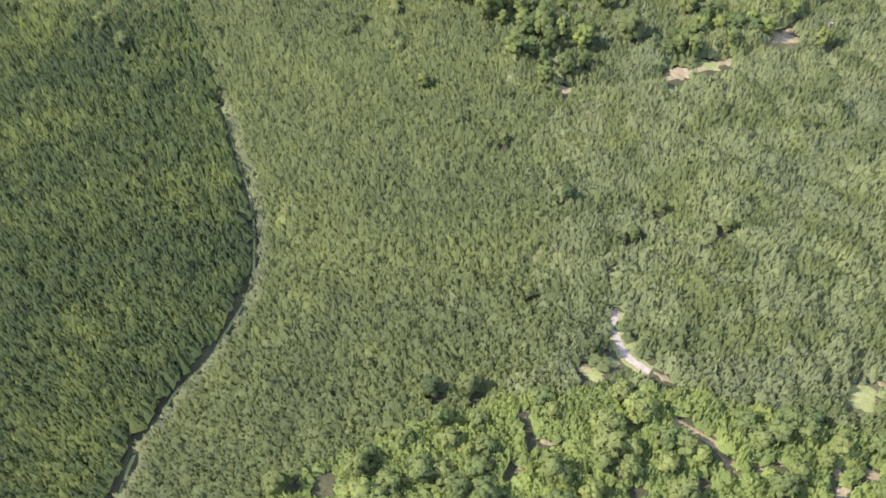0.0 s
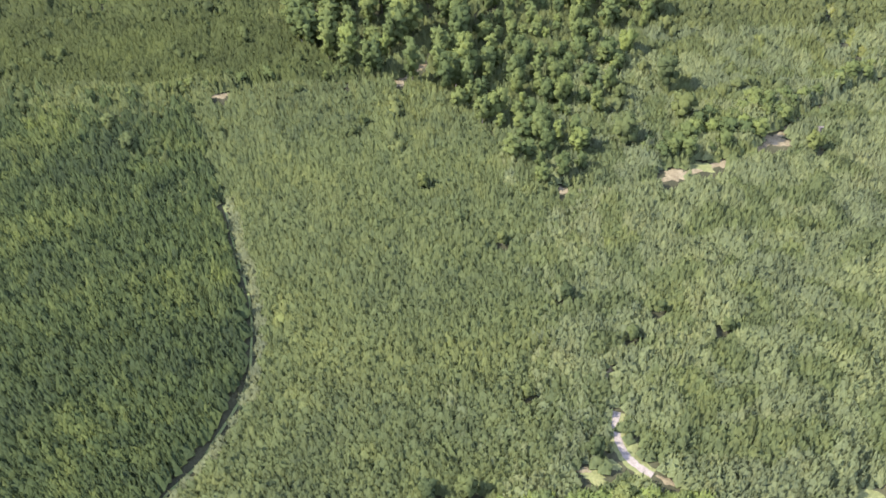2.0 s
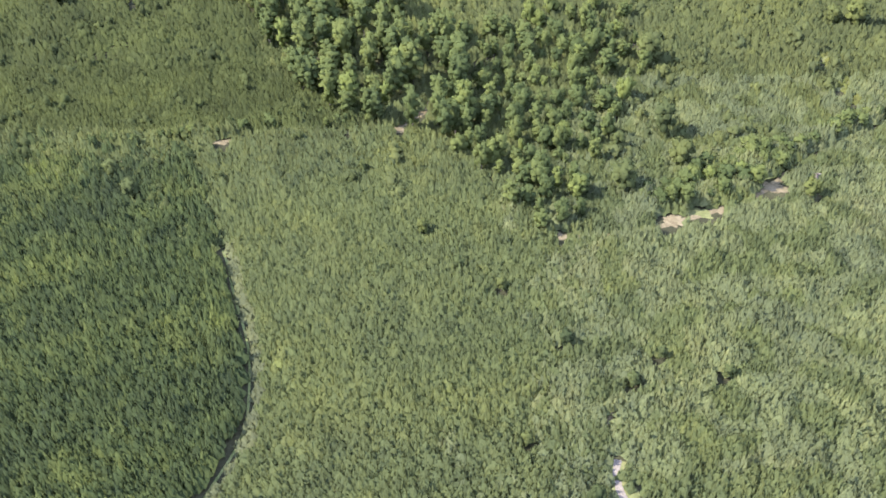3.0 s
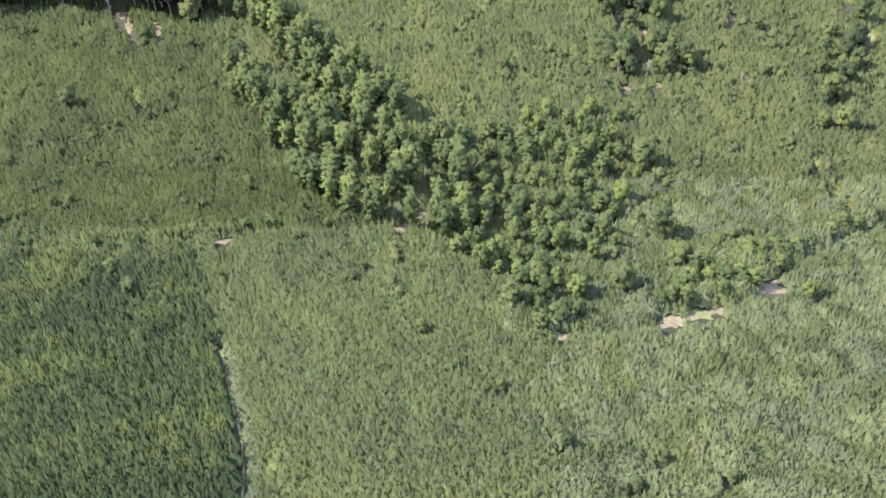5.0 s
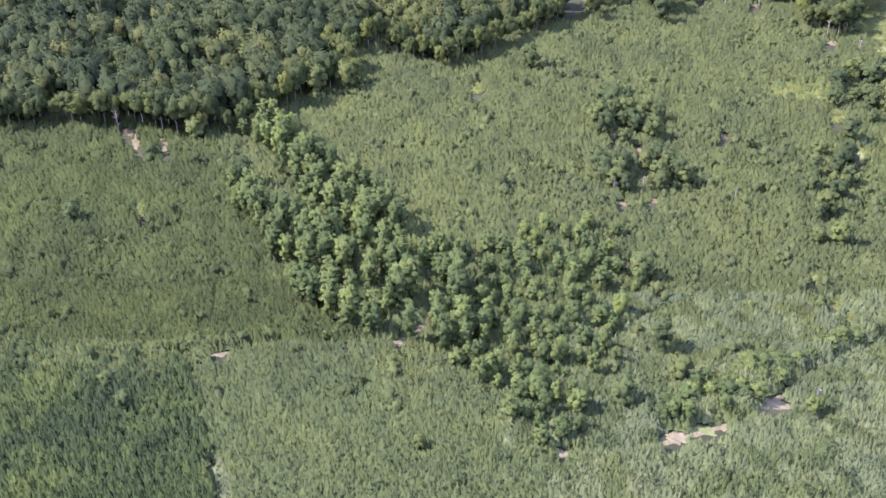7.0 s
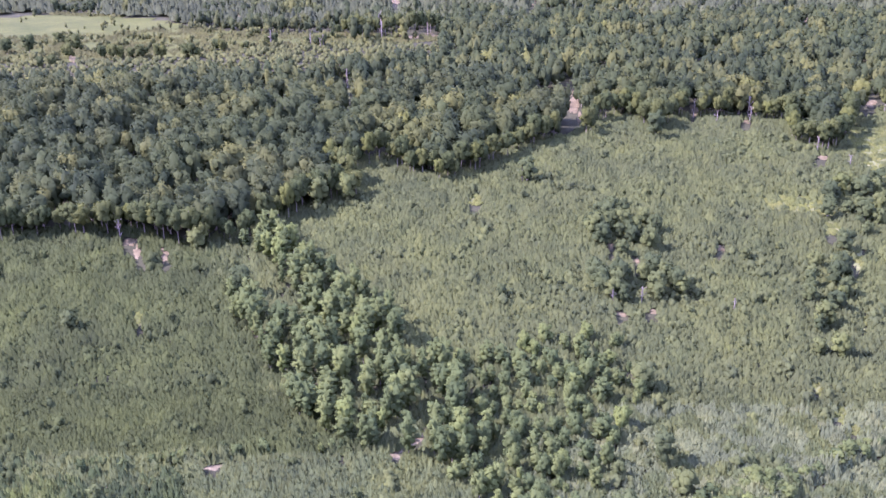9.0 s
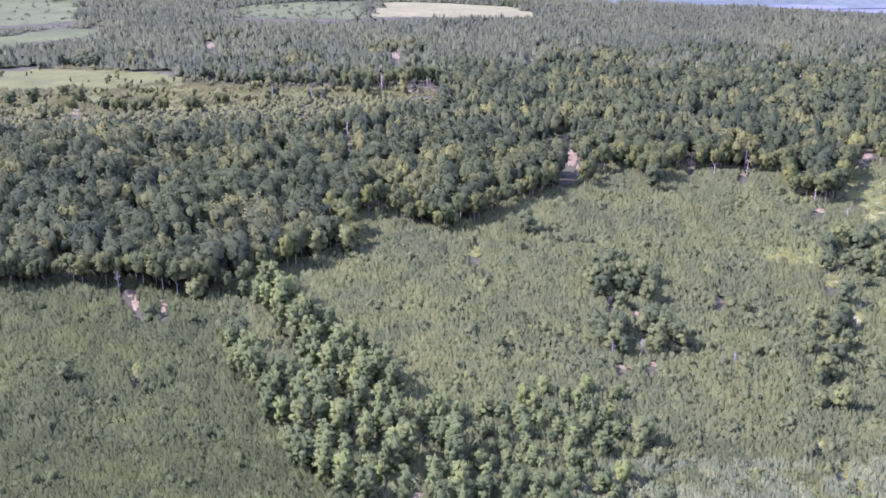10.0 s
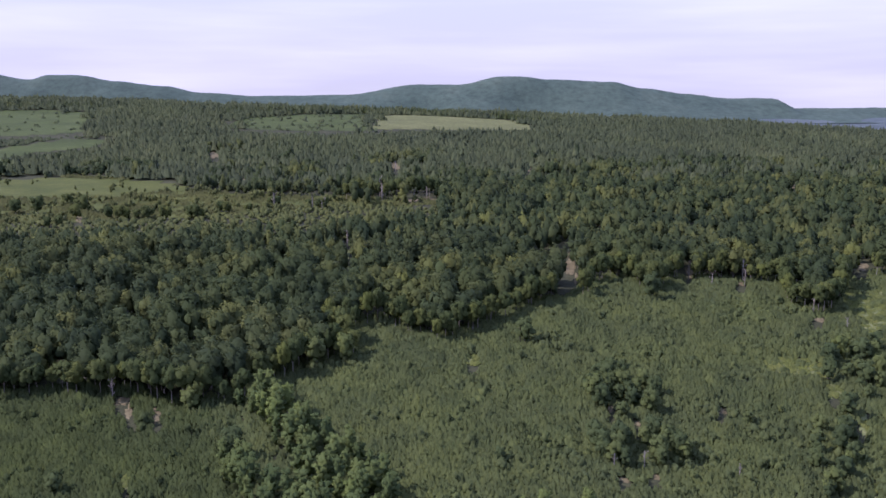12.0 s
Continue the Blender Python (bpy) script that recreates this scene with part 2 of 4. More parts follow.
TRACK_LEFT = [(-81.4, 225), (-78.6, 218.6), (-75.5, 208.5), (-71.4, 197.2), (-67.3, 187), (-64.5, 178.4), (-62.5, 168.4), (-61.5, 160.4), (-60.4, 151.2), (-61.3, 144.1),
              (-63.4, 137.3), (-66.4, 130.2), (-68.3, 124), (-71.5, 119.2), (-76.6, 113.3), (-78.5, 106.1), (-81.7, 100.3), (-83.6, 94.2), (-84.6, 86), (-84.5, 78)]
TRACK_MID = [(-133, 276), (-114, 289), (-93, 291), (-69, 298), (-42, 298), (-21, 299), (-12, 309), (-7, 323)]
TRACK_RIGHT = [(28.2, 223.9), (38.2, 229), (60.4, 229.3), (80.3, 235.7), (99.6, 244.2), (106.4, 246.9), (120.4, 256.7), (131, 268), (161, 288), (181, 298)]
ROAD_NEAR = [(44.0, 153.3), (44.5, 146.6), (45.0, 140.6), (44.1, 136.1), (42.8, 131.2), (43.2, 126.6), (44.6, 122.2), (47.2, 119.1), (50.5, 116.6), (57.1, 113.7)]
TRACK_NEAR = [(54, 103), (55.9, 101.4), (59.7, 98.9), (63.8, 95.7), (66.0, 91.0), (65.8, 86.8)]
FOREST_FRONT = [(-343, 470), (-278, 482), (-261, 486), (-196, 491), (-157, 473), (-126, 479), (-99, 509), (-86, 527), (-59, 540), (-78, 572), (-72, 583),
                (-41, 592), (-20, 568), (2, 562), (35, 590), (75, 632), (99, 626), (125, 677), (146, 692), (161, 651), (193, 692), (249, 682),
                (276, 681), (259, 625), (280, 607), (326, 680), (408, 715), (485, 740)]
FOREST = FOREST_FRONT + [(673, 1199), (161, 1139), (12, 1091), (-123, 1015), (-296, 929), (-463, 894), (-627, 882)]
MEADOW = [(-689, 1249), (-550, 1327), (-397, 1227), (-266, 1113), (-131, 1084), (-3, 1086), (-3, 1046), (-120, 992), (-299, 935), (-465, 900), (-566, 886)]
MEADOW_OPEN = [(-703, 1274), (-632, 1337), (-522, 1279), (-369, 1244), (-344, 1156), (-449, 1097), (-584, 1054)]
FIELD_HAY = [(-200, 2548), (-120, 2690), (-7, 2720), (198, 2629), (305, 2281), (24, 2187), (-163, 2113)]
FIELD_LEFT = [(-1311, 2408), (-1239, 2449), (-1133, 2531), (-991, 2480), (-791, 1959), (-843, 1905), (-1008, 1845)]
FIELD_STRIP = [(-879, 1601), (-864, 1696), (-782, 1844), (-681, 1828), (-707, 1716), (-771, 1637), (-772, 1512), (-767, 1393)]
FIELD_RIDGE = [(-509, 2050), (-523, 2289), (-437, 2382), (-218, 2622), (-166, 2077), (-346, 2030)]
GLADE_MID = [(205, 540), (222, 541), (236, 540), (246, 528), (240, 493), (228, 489), (231, 512), (214, 517), (201, 519)]
GLADE_FAR = [(309, 669), (349, 667), (299, 554), (289, 581), (297, 622)]
GROVE = [(-119, 425), (-99, 384), (-84, 360), (-71, 351), (-67, 320), (-46, 306), (-22, 301), (-3, 287), (10, 263), (21.1, 241.7), (32.2, 230), (46.2, 235.7),
         (53, 266), (64, 281), (74, 314), (90, 345), (89, 378), (71, 393), (47, 385), (24, 369), (2, 370), (-21, 366), (-23, 395), (-30, 420),
         (-59, 443), (-86, 472), (-105, 490), (-122, 477)]
CLUMP_FAR = [(85, 490), (97, 464), (120, 467), (129, 495), (105, 516), (87, 509)]
CLUMP_MID = [(86, 414), (107, 414), (132, 426), (129, 445), (98, 447), (82, 447)]
STRIP = [(196, 454), (181, 399), (177, 370), (186, 365), (206, 403), (224, 441), (261, 490), (288, 554), (256, 554), (227, 504), (220, 465)]
HEDGE_RIGHT = [(67.3, 239.8), (82.4, 242.9), (102.5, 247.1), (119, 260), (139, 275), (163, 291), (182, 302), (186, 311), (151, 290), (119, 278), (86, 261), (69.2, 249.7)]
HEDGE_MID = [(-147, 285), (-115, 290), (-92, 295), (-69, 300), (-36, 299), (-22, 302), (-23, 308), (-70, 306), (-116, 296), (-149, 290)]
NEAR_WOOD = [(-47.5, 68.2), (-46.3, 87.1), (-35.2, 90.9), (-24.2, 96.2), (-13.1, 101.1), (-2, 104.2), (13.1, 108.9), (32.3, 110.2), (57.4, 111), (70.4, 105.9), (90.7, 100.1), (125.7, 93.9), (125.7, 57.8), (-0, 53.1)]
LEFT_THICKET = [(-292, 349), (-121, 319), (-93, 260), (-81.4, 225), (-78.6, 218.6), (-64.5, 178.4), (-61.5, 160.4), (-61.3, 144.1), (-68.3, 124), (-78.5, 106.1), (-84.6, 86), (-84.6, 68), (-151.3, 68.1)]

# bare soil (d) and open grass (y): centre, half width across and along the camera's line of sight, fitted to its view
BARE = [
    (-93, 291, 2.8, 2.1), (-42, 297, 1.2, 2.1), (-21, 299, 2.3, 3.8), (-12, 310, 2.2, 3.5), (38.2, 229, 1.2, 2.1), (79.4, 237.1, 4.8, 4.2), (98.3, 243.7, 2.0, 3.1),
    (120.4, 256.7, 5.0, 4.4), (-189, 487, 4.7, 6.0), (-181, 475, 2.3, 9.6), (-164, 472, 2.3, 8.9), (98, 482, 2.0, 5.0), (111, 467, 2.2, 3.7), (92, 413, 4.1, 2.2),
    (109, 415, 3.5, 2.7), (162, 478, 2.6, 3.8), (270, 604, 4.7, 5.2), (236, 497, 3.3, 6.3), (110, 765, 4.0, 20.0), (109, 728, 5.3, 27.8)]
BARE_FAR = [
    (109, 692, 1.8, 17.7), (208, 717, 3.4, 20.6), (241, 684, 4.4, 5.5), (359, 728, 6.4, 15.2), (-32, 1071, 30.6, 25.0), (-397, 935, 3.7, 30.0),
    (-431, 1641, 10.4, 50.9), (-495, 1523, 6.7, 41.3), (-78, 1428, 8.6, 48.8), (135, 1369, 4.5, 29.0), (-290, 1262, 4.0, 19.7), (482, 1184, 3.1, 21.0)]
BARE_NEAR = [
    (44.1, 150.0, 0.9, 3.4), (54.5, 114.6, 3.2, 1.0), (33.2, 118.2, 1.9, 1.2), (16.8, 105.0, 1.5, 1.6), (22.3, 97.0, 2.2, 0.9), (26.8, 96.3, 1.3, 1.3), (60.4, 98.6, 2.0, 1.3),
    (63.4, 96.0, 1.6, 1.2), (66.0, 91.5, 1.1, 2.0), (73.4, 90.1, 2.6, 1.3), (79.0, 91.3, 1.4, 1.4), (92.0, 88.4, 2.0, 2.2), (91.4, 83.5, 1.7, 2.4), (100.0, 87.4, 2.4, 1.5),
    (14.8, 90.3, 1.2, 1.3), (37.9, 87.3, 1.2, 1.0), (96.4, 114.3, 1.0, 1.0), (109.9, 112.6, 1.8, 1.0), (76.0, 108.7, 0.9, 0.7)]
OPEN_GRASS = [
    (90.5, 241.1, 5.7, 3.3), (-159, 407, 2.3, 7.5), (237, 463, 2.5, 15.4), (214, 401, 1.4, 11.9), (169, 347, 2.3, 4.8), (171, 327, 2.9, 7.5), (172, 315, 2.4, 3.2), (22, 543, 2.9, 7.5),
    (-87, 772, 3.1, 27.7), (19, 541, 3.3, 6.9), (35.6, 116.4, 4.3, 2.9), (46.8, 125.6, 1.5, 3.4), (104.3, 108.6, 5.6, 4.2), (41.0, 119.6, 2.4, 1.8)]
# lone trees: place and height; the low near ones are added to shade dark pockets
SINGLE = [(-43.3, 86.1, 10), (88, 344, 17), (85, 289, 18), (87, 267, 14), (63.2, 252.6, 15), (-10, 230.3, 9), (131.4, 248.6, 9), (171, 461, 9), (55, 562, 20), (-110, 427, 20),
          (30, 426, 10), (-190, 396, 11), (-145, 474, 16), (159, 642, 22), (-63, 535, 22), (-81, 528, 22), (65, 279, 10), (2, 212, 7.5), (16.1, 202, 7),
          (34.3, 177.5, 8), (52.2, 160.9, 7.5), (20.2, 141.3, 6), (-118.8, 254.2, 9), (-129, 267, 9), (3, 111.1, 11), (-7, 111, 9), (80.4, 163.9, 7), (62.4, 171.3, 7), (36.2, 122, 10)]
# rows of taller bushes across the upper thicket
ROWS = [[(-71, 447), (-47, 457), (-15, 460), (19, 455), (45, 460), (69, 468), (83, 479)],
        [(131, 483), (159, 488), (183, 490), (203, 479)]]
# small openings added to the canopy where dark shade is wanted
GAPS = [
    (-33.0, 87.8, 3.2, 2.6), (12.6, 88.5, 2.0, 3.2), (18.1, 98.5, 1.6, 2.6), (57.4, 102.9, 1.8, 1.2), (59.0, 86.4, 1.8, 2.2), (42.6, 83.9, 1.6, 1.6),
    (4.0, 109.8, 1.3, 2.6), (-6.2, 111.7, 1.2, 2.2), (33.6, 176.9, 1.6, 1.2), (62.4, 171.9, 2.4, 1.2), (79.7, 164.3, 2.2, 1.2), (51.3, 161.2, 1.0, 1.0),
    (20.1, 141.6, 1.0, 1.2), (71.7, 127.8, 1.0, 1.0), (52.5, 121.5, 1.2, 2.0), (34.3, 119.3, 1.6, 1.8), (135.4, 250.1, 1.6, 1.2), (16.4, 202.2, 1.0, 1.0)]
CLEARINGS = GAPS + BARE + BARE_FAR + BARE_NEAR + [(a, c, 0.85 * p, 0.85 * q) for a, c, p, q in OPEN_GRASS]


def in_clearing(x, y, extra=0.0):
    r = np.zeros(len(x), bool)
    ragged = 0.95 + 0.55 * np.sin(0.9 * x + 2 * np.sin(0.7 * y)) * np.sin(0.5 * y + 2 * np.sin(0.6 * x))
    for cx, cy, a, b_ in CLEARINGS:
        d = math.hypot(cx, cy)
        ux, uy = cx / d, cy / d
        along, across = (x - cx) * ux + (y - cy) * uy, (x - cx) * uy - (y - cy) * ux
        r |= (across / (a + extra)) ** 2 + (along / (b_ + extra)) ** 2 < ragged
    return r


def blocked(x, y, h, w):
    """Where no tree of height h and width w stands: on the roads and tracks, in the clearings, and where it would hide
    a road, clearing or field from the camera.
    """
    r = off_line(TRACK_LEFT, x - 0.9, y) < 1.9 + 0.1 * w + 1.6 * bumpy(x, y, 5, 71)
    r |= off_line(TRACK_MID, x, y) < 0.8 + 0.3 * w
    r |= off_line(TRACK_RIGHT, x, y) < 1.0 + 0.3 * w
    r |= off_line(ROAD_NEAR[4:9], x, y + 0.4 * h) < 1.5 + 0.36 * w
    r |= off_line(ROAD_NEAR[3:9], x, y) < 1.3 + 0.3 * w
    r |= off_line(TRACK_NEAR, x, y + 0.3 * h) < 1.0 + 0.4 * w
    # an opening added east of each lone tree, to deepen its shadow
    for sx, sy, sh in SINGLE:
        r |= np.hypot(x - sx - 0.2 * sh - 0.8, y - sy + 0.5) < 1.3 + 0.09 * sh
    # steps along the camera's sight line, over the ground the tree would hide
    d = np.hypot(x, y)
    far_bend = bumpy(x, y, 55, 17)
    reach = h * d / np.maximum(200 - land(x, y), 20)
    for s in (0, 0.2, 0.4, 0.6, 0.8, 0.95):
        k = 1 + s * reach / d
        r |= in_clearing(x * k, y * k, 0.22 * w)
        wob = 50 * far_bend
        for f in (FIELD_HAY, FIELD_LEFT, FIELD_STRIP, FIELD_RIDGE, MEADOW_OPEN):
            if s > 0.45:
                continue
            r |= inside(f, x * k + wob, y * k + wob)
    return r


def ribbon(name, line, width, mat, label, lift=0.06):
    pts, rng = [], random.Random(len(line))
    for (x0, y0), (x1, y1) in zip(line, line[1:]):
        for i in range(6):
            pts.append(Vector((x0 + (x1 - x0) * i / 6, y0 + (y1 - y0) * i / 6)))
    pts.append(Vector(line[-1]))
    for _ in range(6):
        pts = [pts[0]] + [(a + b_ * 2 + c) / 4 for a, b_, c in zip(pts, pts[1:], pts[2:])] + [pts[-1]]
    v, f = [], []
    for i, p in enumerate(pts):
        t = (pts[min(i + 1, len(pts) - 1)] - pts[max(i - 1, 0)]).normalized()
        n = Vector((-t.y, t.x))
        w = width * (0.85 + 0.3 * rng.random()) / 2
        for k in (-1, -0.4, 0.4, 1):
            q = p + n * w * k
            v.append((q.x, q.y, float(land(q.x, q.y)) + lift - (0.05 if abs(k) == 1 else 0)))
        if i:
            for k in range(3):
                f.append((4 * i - 4 + k, 4 * i - 3 + k, 4 * i + 1 + k, 4 * i + k))
    return tagged(new(name, mesh_of(name, v, f, mat, None, True)), label, "track", kind="structure")


def patch(name, spot, mat, label, lift=0.1):
    """An uneven patch of open ground that follows the land."""
    cx, cy, a, b_ = spot
    lift += max(0, cy - 380) * 0.0009
    d = math.hypot(cx, cy)
    ux, uy = cx / d, cy / d
    v, f, n = [(cx, cy, float(land(cx, cy)) + lift + 0.1)], [], 44
    for ring in (0.4, 0.75, 1.0):
        for i in range(n):
            t = 2 * math.pi * i / n
            r = ring * (0.86 + ring * (0.65 * noise.noise(Vector((math.cos(t) * 1.1 + cx, math.sin(t) * 1.1 + cy, 0))) + 0.3 * noise.noise(Vector((math.cos(t) * 3.5 + cx, math.sin(t) * 3.5, cy)))))
            p, q = r * a * math.cos(t), r * b_ * math.sin(t)
            x, y = cx + p * uy + q * ux, cy - p * ux + q * uy
            v.append((x, y, float(land(x, y)) + lift + (0 if ring < 1 else -0.12)))
    for i in range(n):
        j = (i + 1) % n
        f.append((0, 1 + i, 1 + j))
        for k in (0, n):
            f += [(1 + k + i, 1 + k + n + i, 1 + k + n + j), (1 + k + i, 1 + k + n + j, 1 + k + j)]
    return tagged(new(name, mesh_of(name, v, f, mat, None, True)), label, "clearing", kind="structure")


ribbon("track_grass", [(a + 1.6, c) for a, c in TRACK_LEFT], 0.8, M_VERGE, "narrow grassy track cut through the young thicket")
ribbon("track_earth", TRACK_MID, 2.2, M_DIRT, "pale earth track along the edge of taller trees")
ribbon("track_earth", TRACK_RIGHT, 2.4, M_DIRT, "pale earth track below a dark hedge")
ribbon("road", ROAD_NEAR[3:9], 2.0, M_ROAD, "narrow worn grey road curving between trees", 0.14)
ribbon("road_verge", ROAD_NEAR[3:9], 4.4, M_GRASS, "dry grass verge beside the narrow road")
ribbon("track_earth", TRACK_NEAR, 2.0, M_DIRT, "pale earth track between round young trees")
for s in BARE + BARE_FAR + BARE_NEAR:
    patch("bare_soil", s, M_DIRT if s[1] < 300 else M_CUT, "patch of pale dry bare soil among the trees", 0.12)
for s in OPEN_GRASS:
    patch("open_grass", s, M_GRASS, "small clearing of yellow-green dry grass", 0.08)


def field(name, poly, mat, label, lift=0.5, step=26):
    px, py = [p[0] for p in poly], [p[1] for p in poly]
    gx, gy = np.meshgrid(np.arange(min(px), max(px), step), np.arange(min(py), max(py), step))
    ok = inside(poly, gx.ravel() + step / 2, gy.ravel() + step / 2)
    v, f = [], []
    for x, y in zip(gx.ravel()[ok], gy.ravel()[ok]):
        k = len(v)
        for dx, dy in ((0, 0), (step, 0), (step, step), (0, step)):
            v.append((x + dx, y + dy, float(land(x + dx, y + dy)) + lift))
        f.append((k, k + 1, k + 2, k + 3))
    return tagged(new(name, mesh_of(name, v, f, mat)), label, "field", kind="structure")


field("glade", GLADE_MID, M_GRASS, "yellow-green grass glade with low bushes", 0.25, 3)
field("glade", GLADE_FAR, M_GRASS, "yellow-green grass glade with low bushes", 0.25, 3)
field("field_hay", FIELD_HAY, M_FIELD, "pale mown hay field on a low ridge")
field("field_pasture", FIELD_RIDGE, M_PASTURE, "pasture with scattered trees along the ridge")
field("field_pasture", FIELD_LEFT, M_PASTURE, "green pasture on the far ridge")
field("field_pasture", FIELD_STRIP, M_PASTURE, "strip of green pasture between woods")
field("field_meadow", MEADOW, M_MEADOW, "green meadow with scattered trees behind the forest")


# ---- trees ----
def icosphere(level):
    bm = bmesh.new()
    bmesh.ops.create_icosphere(bm, subdivisions=level, radius=1.0)
    bm.verts.index_update()
    v = np.array([p.co for p in bm.verts])
    f = np.array([[p.index for p in q.verts] for q in bm.faces])
    bm.free()
    return v, f


ICO = icosphere(1)


def away(v, c):
    d = v - np.asarray(c, float)
    return d / np.maximum(np.linalg.norm(d, axis=1), 1e-6)[:, None]


def lump(rng, centre, radii, rough=0.22):
    v, f = ICO
    v = v * (1 + rough * rng.uniform(-1, 1, (len(v), 1)))
    a = rng.uniform(0, 6.28)
    r = np.array([[math.cos(a), -math.sin(a), 0], [math.sin(a), math.cos(a), 0], [0, 0, 1]])
    v = (v @ r.T) * radii + centre
    return v, f, away(v, centre) + rng.normal(size=v.shape) * 0.3


def tufts(rng, centre, radii, count, size):
    """Leafy sprays that lie on the surface of a lump and stand off it a little, each a leaf shape of its own."""
    d = rng.normal(size=(count, 3))
    d[:, 2] = np.where(d[:, 2] < -0.3, -d[:, 2], d[:, 2])
    d /= np.linalg.norm(d, axis=1)[:, None]
    p = centre + d * radii * rng.uniform(0.74, 1.06, (count, 1))
    a = np.cross(d, rng.normal(size=(count, 3)))
    a = a / np.linalg.norm(a, axis=1)[:, None] + d * 0.45 + (0, 0, 0.3)
    a /= np.linalg.norm(a, axis=1)[:, None]
    b_ = np.cross(a, d)
    b_ /= np.linalg.norm(b_, axis=1)[:, None]
    s = size * rng.uniform(0.6, 1.3, (count, 1))
    v = np.stack([p + a * s * 1.2, p - a * s * 0.7 - b_ * s * 0.6, p - a * s * 0.7 + b_ * s * 0.6], 1).reshape(-1, 3)
    return v, np.arange(count * 3).reshape(-1, 3), np.repeat(d + rng.normal(size=(count, 3)) * 0.55, 3, axis=0)


def join(pieces):
    """Several pieces as one: corners, faces and the way each corner is turned to the light."""
    vs, fs, ns, k = [], [], [], 0
    for v, f, n in pieces:
        vs.append(v)
        fs.append(f + k)
        ns.append(n)
        k += len(v)
    return np.concatenate(vs), np.concatenate(fs), np.concatenate(ns)


def bole(rng, top=0.5, r=0.018, sides=5, lean=0.02):
    """A tapered trunk of a tree one unit high."""
    v, f = [], []
    for i, (z, k) in enumerate(((-0.03, 1.5), (0.06, 1.0), (top, 0.6))):
        for j in range(sides):
            a = 6.283 * j / sides
            v.append((r * k * math.cos(a) + lean * i * rng.uniform(-1, 1), r * k * math.sin(a) + lean * i * rng.uniform(-1, 1), z))
    for i in range(2):
        for j in range(sides):
            a, b_ = i * sides + j, i * sides + (j + 1) % sides
            f += [(a, b_, b_ + sides), (a, b_ + sides, a + sides)]
    v = np.array(v)
    return v, np.array(f), away(v, (0, 0, 0)) * (1, 1, 0) + away(v * (1, 1, 0), (0, 0, 0))


def small_tree(rng, shoots, wide=0.12, tall=0.32, foot=0.7, turned=0.4):
    """A young tree one unit high and about one wide: a leafy cone under a bunch of slender upright shoots, each a small spindle."""
    v, f, n = [], [], []
    turn = rng.uniform(0, 6.28)
    for j in range(4):
        a = turn + 1.571 * (j + 0.4 * rng.random())
        k = foot * rng.uniform(0.85, 1.15)
        v.append((k * math.cos(a), k * math.sin(a), rng.uniform(0.05, 0.2)))
        n.append((math.cos(a) * 0.4, math.sin(a) * 0.4, 0.9))
    v.append((rng.uniform(-0.08, 0.08), rng.uniform(-0.08, 0.08), rng.uniform(0.78, 0.86)))
    n.append((0, 0, 1))
    f += [(j, (j + 1) % 4, 4) for j in range(4)]
    for i in range(shoots):
        a, r = i * 2.4 + rng.uniform(-0.7, 0.7), 0.48 * math.sqrt((i + rng.random()) / shoots)
        px, py, z = math.cos(a) * r, math.sin(a) * r, 0.84 - 0.72 * r / foot
        s, k, turn = rng.uniform(0.65, 1.25), len(v), rng.uniform(0, 6.28)
        g = rng.normal(size=3) * 0.3 * turned
        for j in range(3):
            b_ = turn + 2.094 * j
            v.append((px + math.cos(b_) * wide * s, py + math.sin(b_) * wide * s, z - 0.1 + rng.uniform(-0.05, 0.05)))
            n.append((math.cos(b_) * turned + px * 0.8 + g[0], math.sin(b_) * turned + py * 0.8 + g[1], 0.85 + g[2]))
        v.append((px * 1.15 + rng.normal() * 0.04, py * 1.15 + rng.normal() * 0.04, z + tall * s * rng.uniform(0.75, 1.1)))
        n.append((px * 0.8 + g[0], py * 0.8 + g[1], 0.9))
        f += [(k + j, k + (j + 1) % 3, k + 3) for j in range(3)]
    return np.array(v), np.array(f), np.array(n, float)


def round_tree(rng, leaves):
    """A far tree: an uneven rounded crown that is leafy to the ground, with a second bulge."""
    a = rng.uniform(0, 6.28)
    side = np.array([math.cos(a) * 0.2, math.sin(a) * 0.2, rng.uniform(0.3, 0.55)])
    v, f, n = join([lump(rng, (0, 0, 0.52), (0.34, 0.34, 0.45), 0.22), tufts(rng, np.array([0, 0, 0.55]), np.array([0.36, 0.36, 0.43]), leaves, 0.1),
                    tufts(rng, side, np.array([0.26, 0.26, 0.26]), leaves // 2, 0.11)])
    foot = np.clip((0.4 - v[:, 2:]) / 0.4, 0, 1)
    return np.concatenate([v[:, :2] * (1 + 0.9 * foot), np.maximum(v[:, 2:], 0.02)], 1), f, n + (0, 0, 0.7)


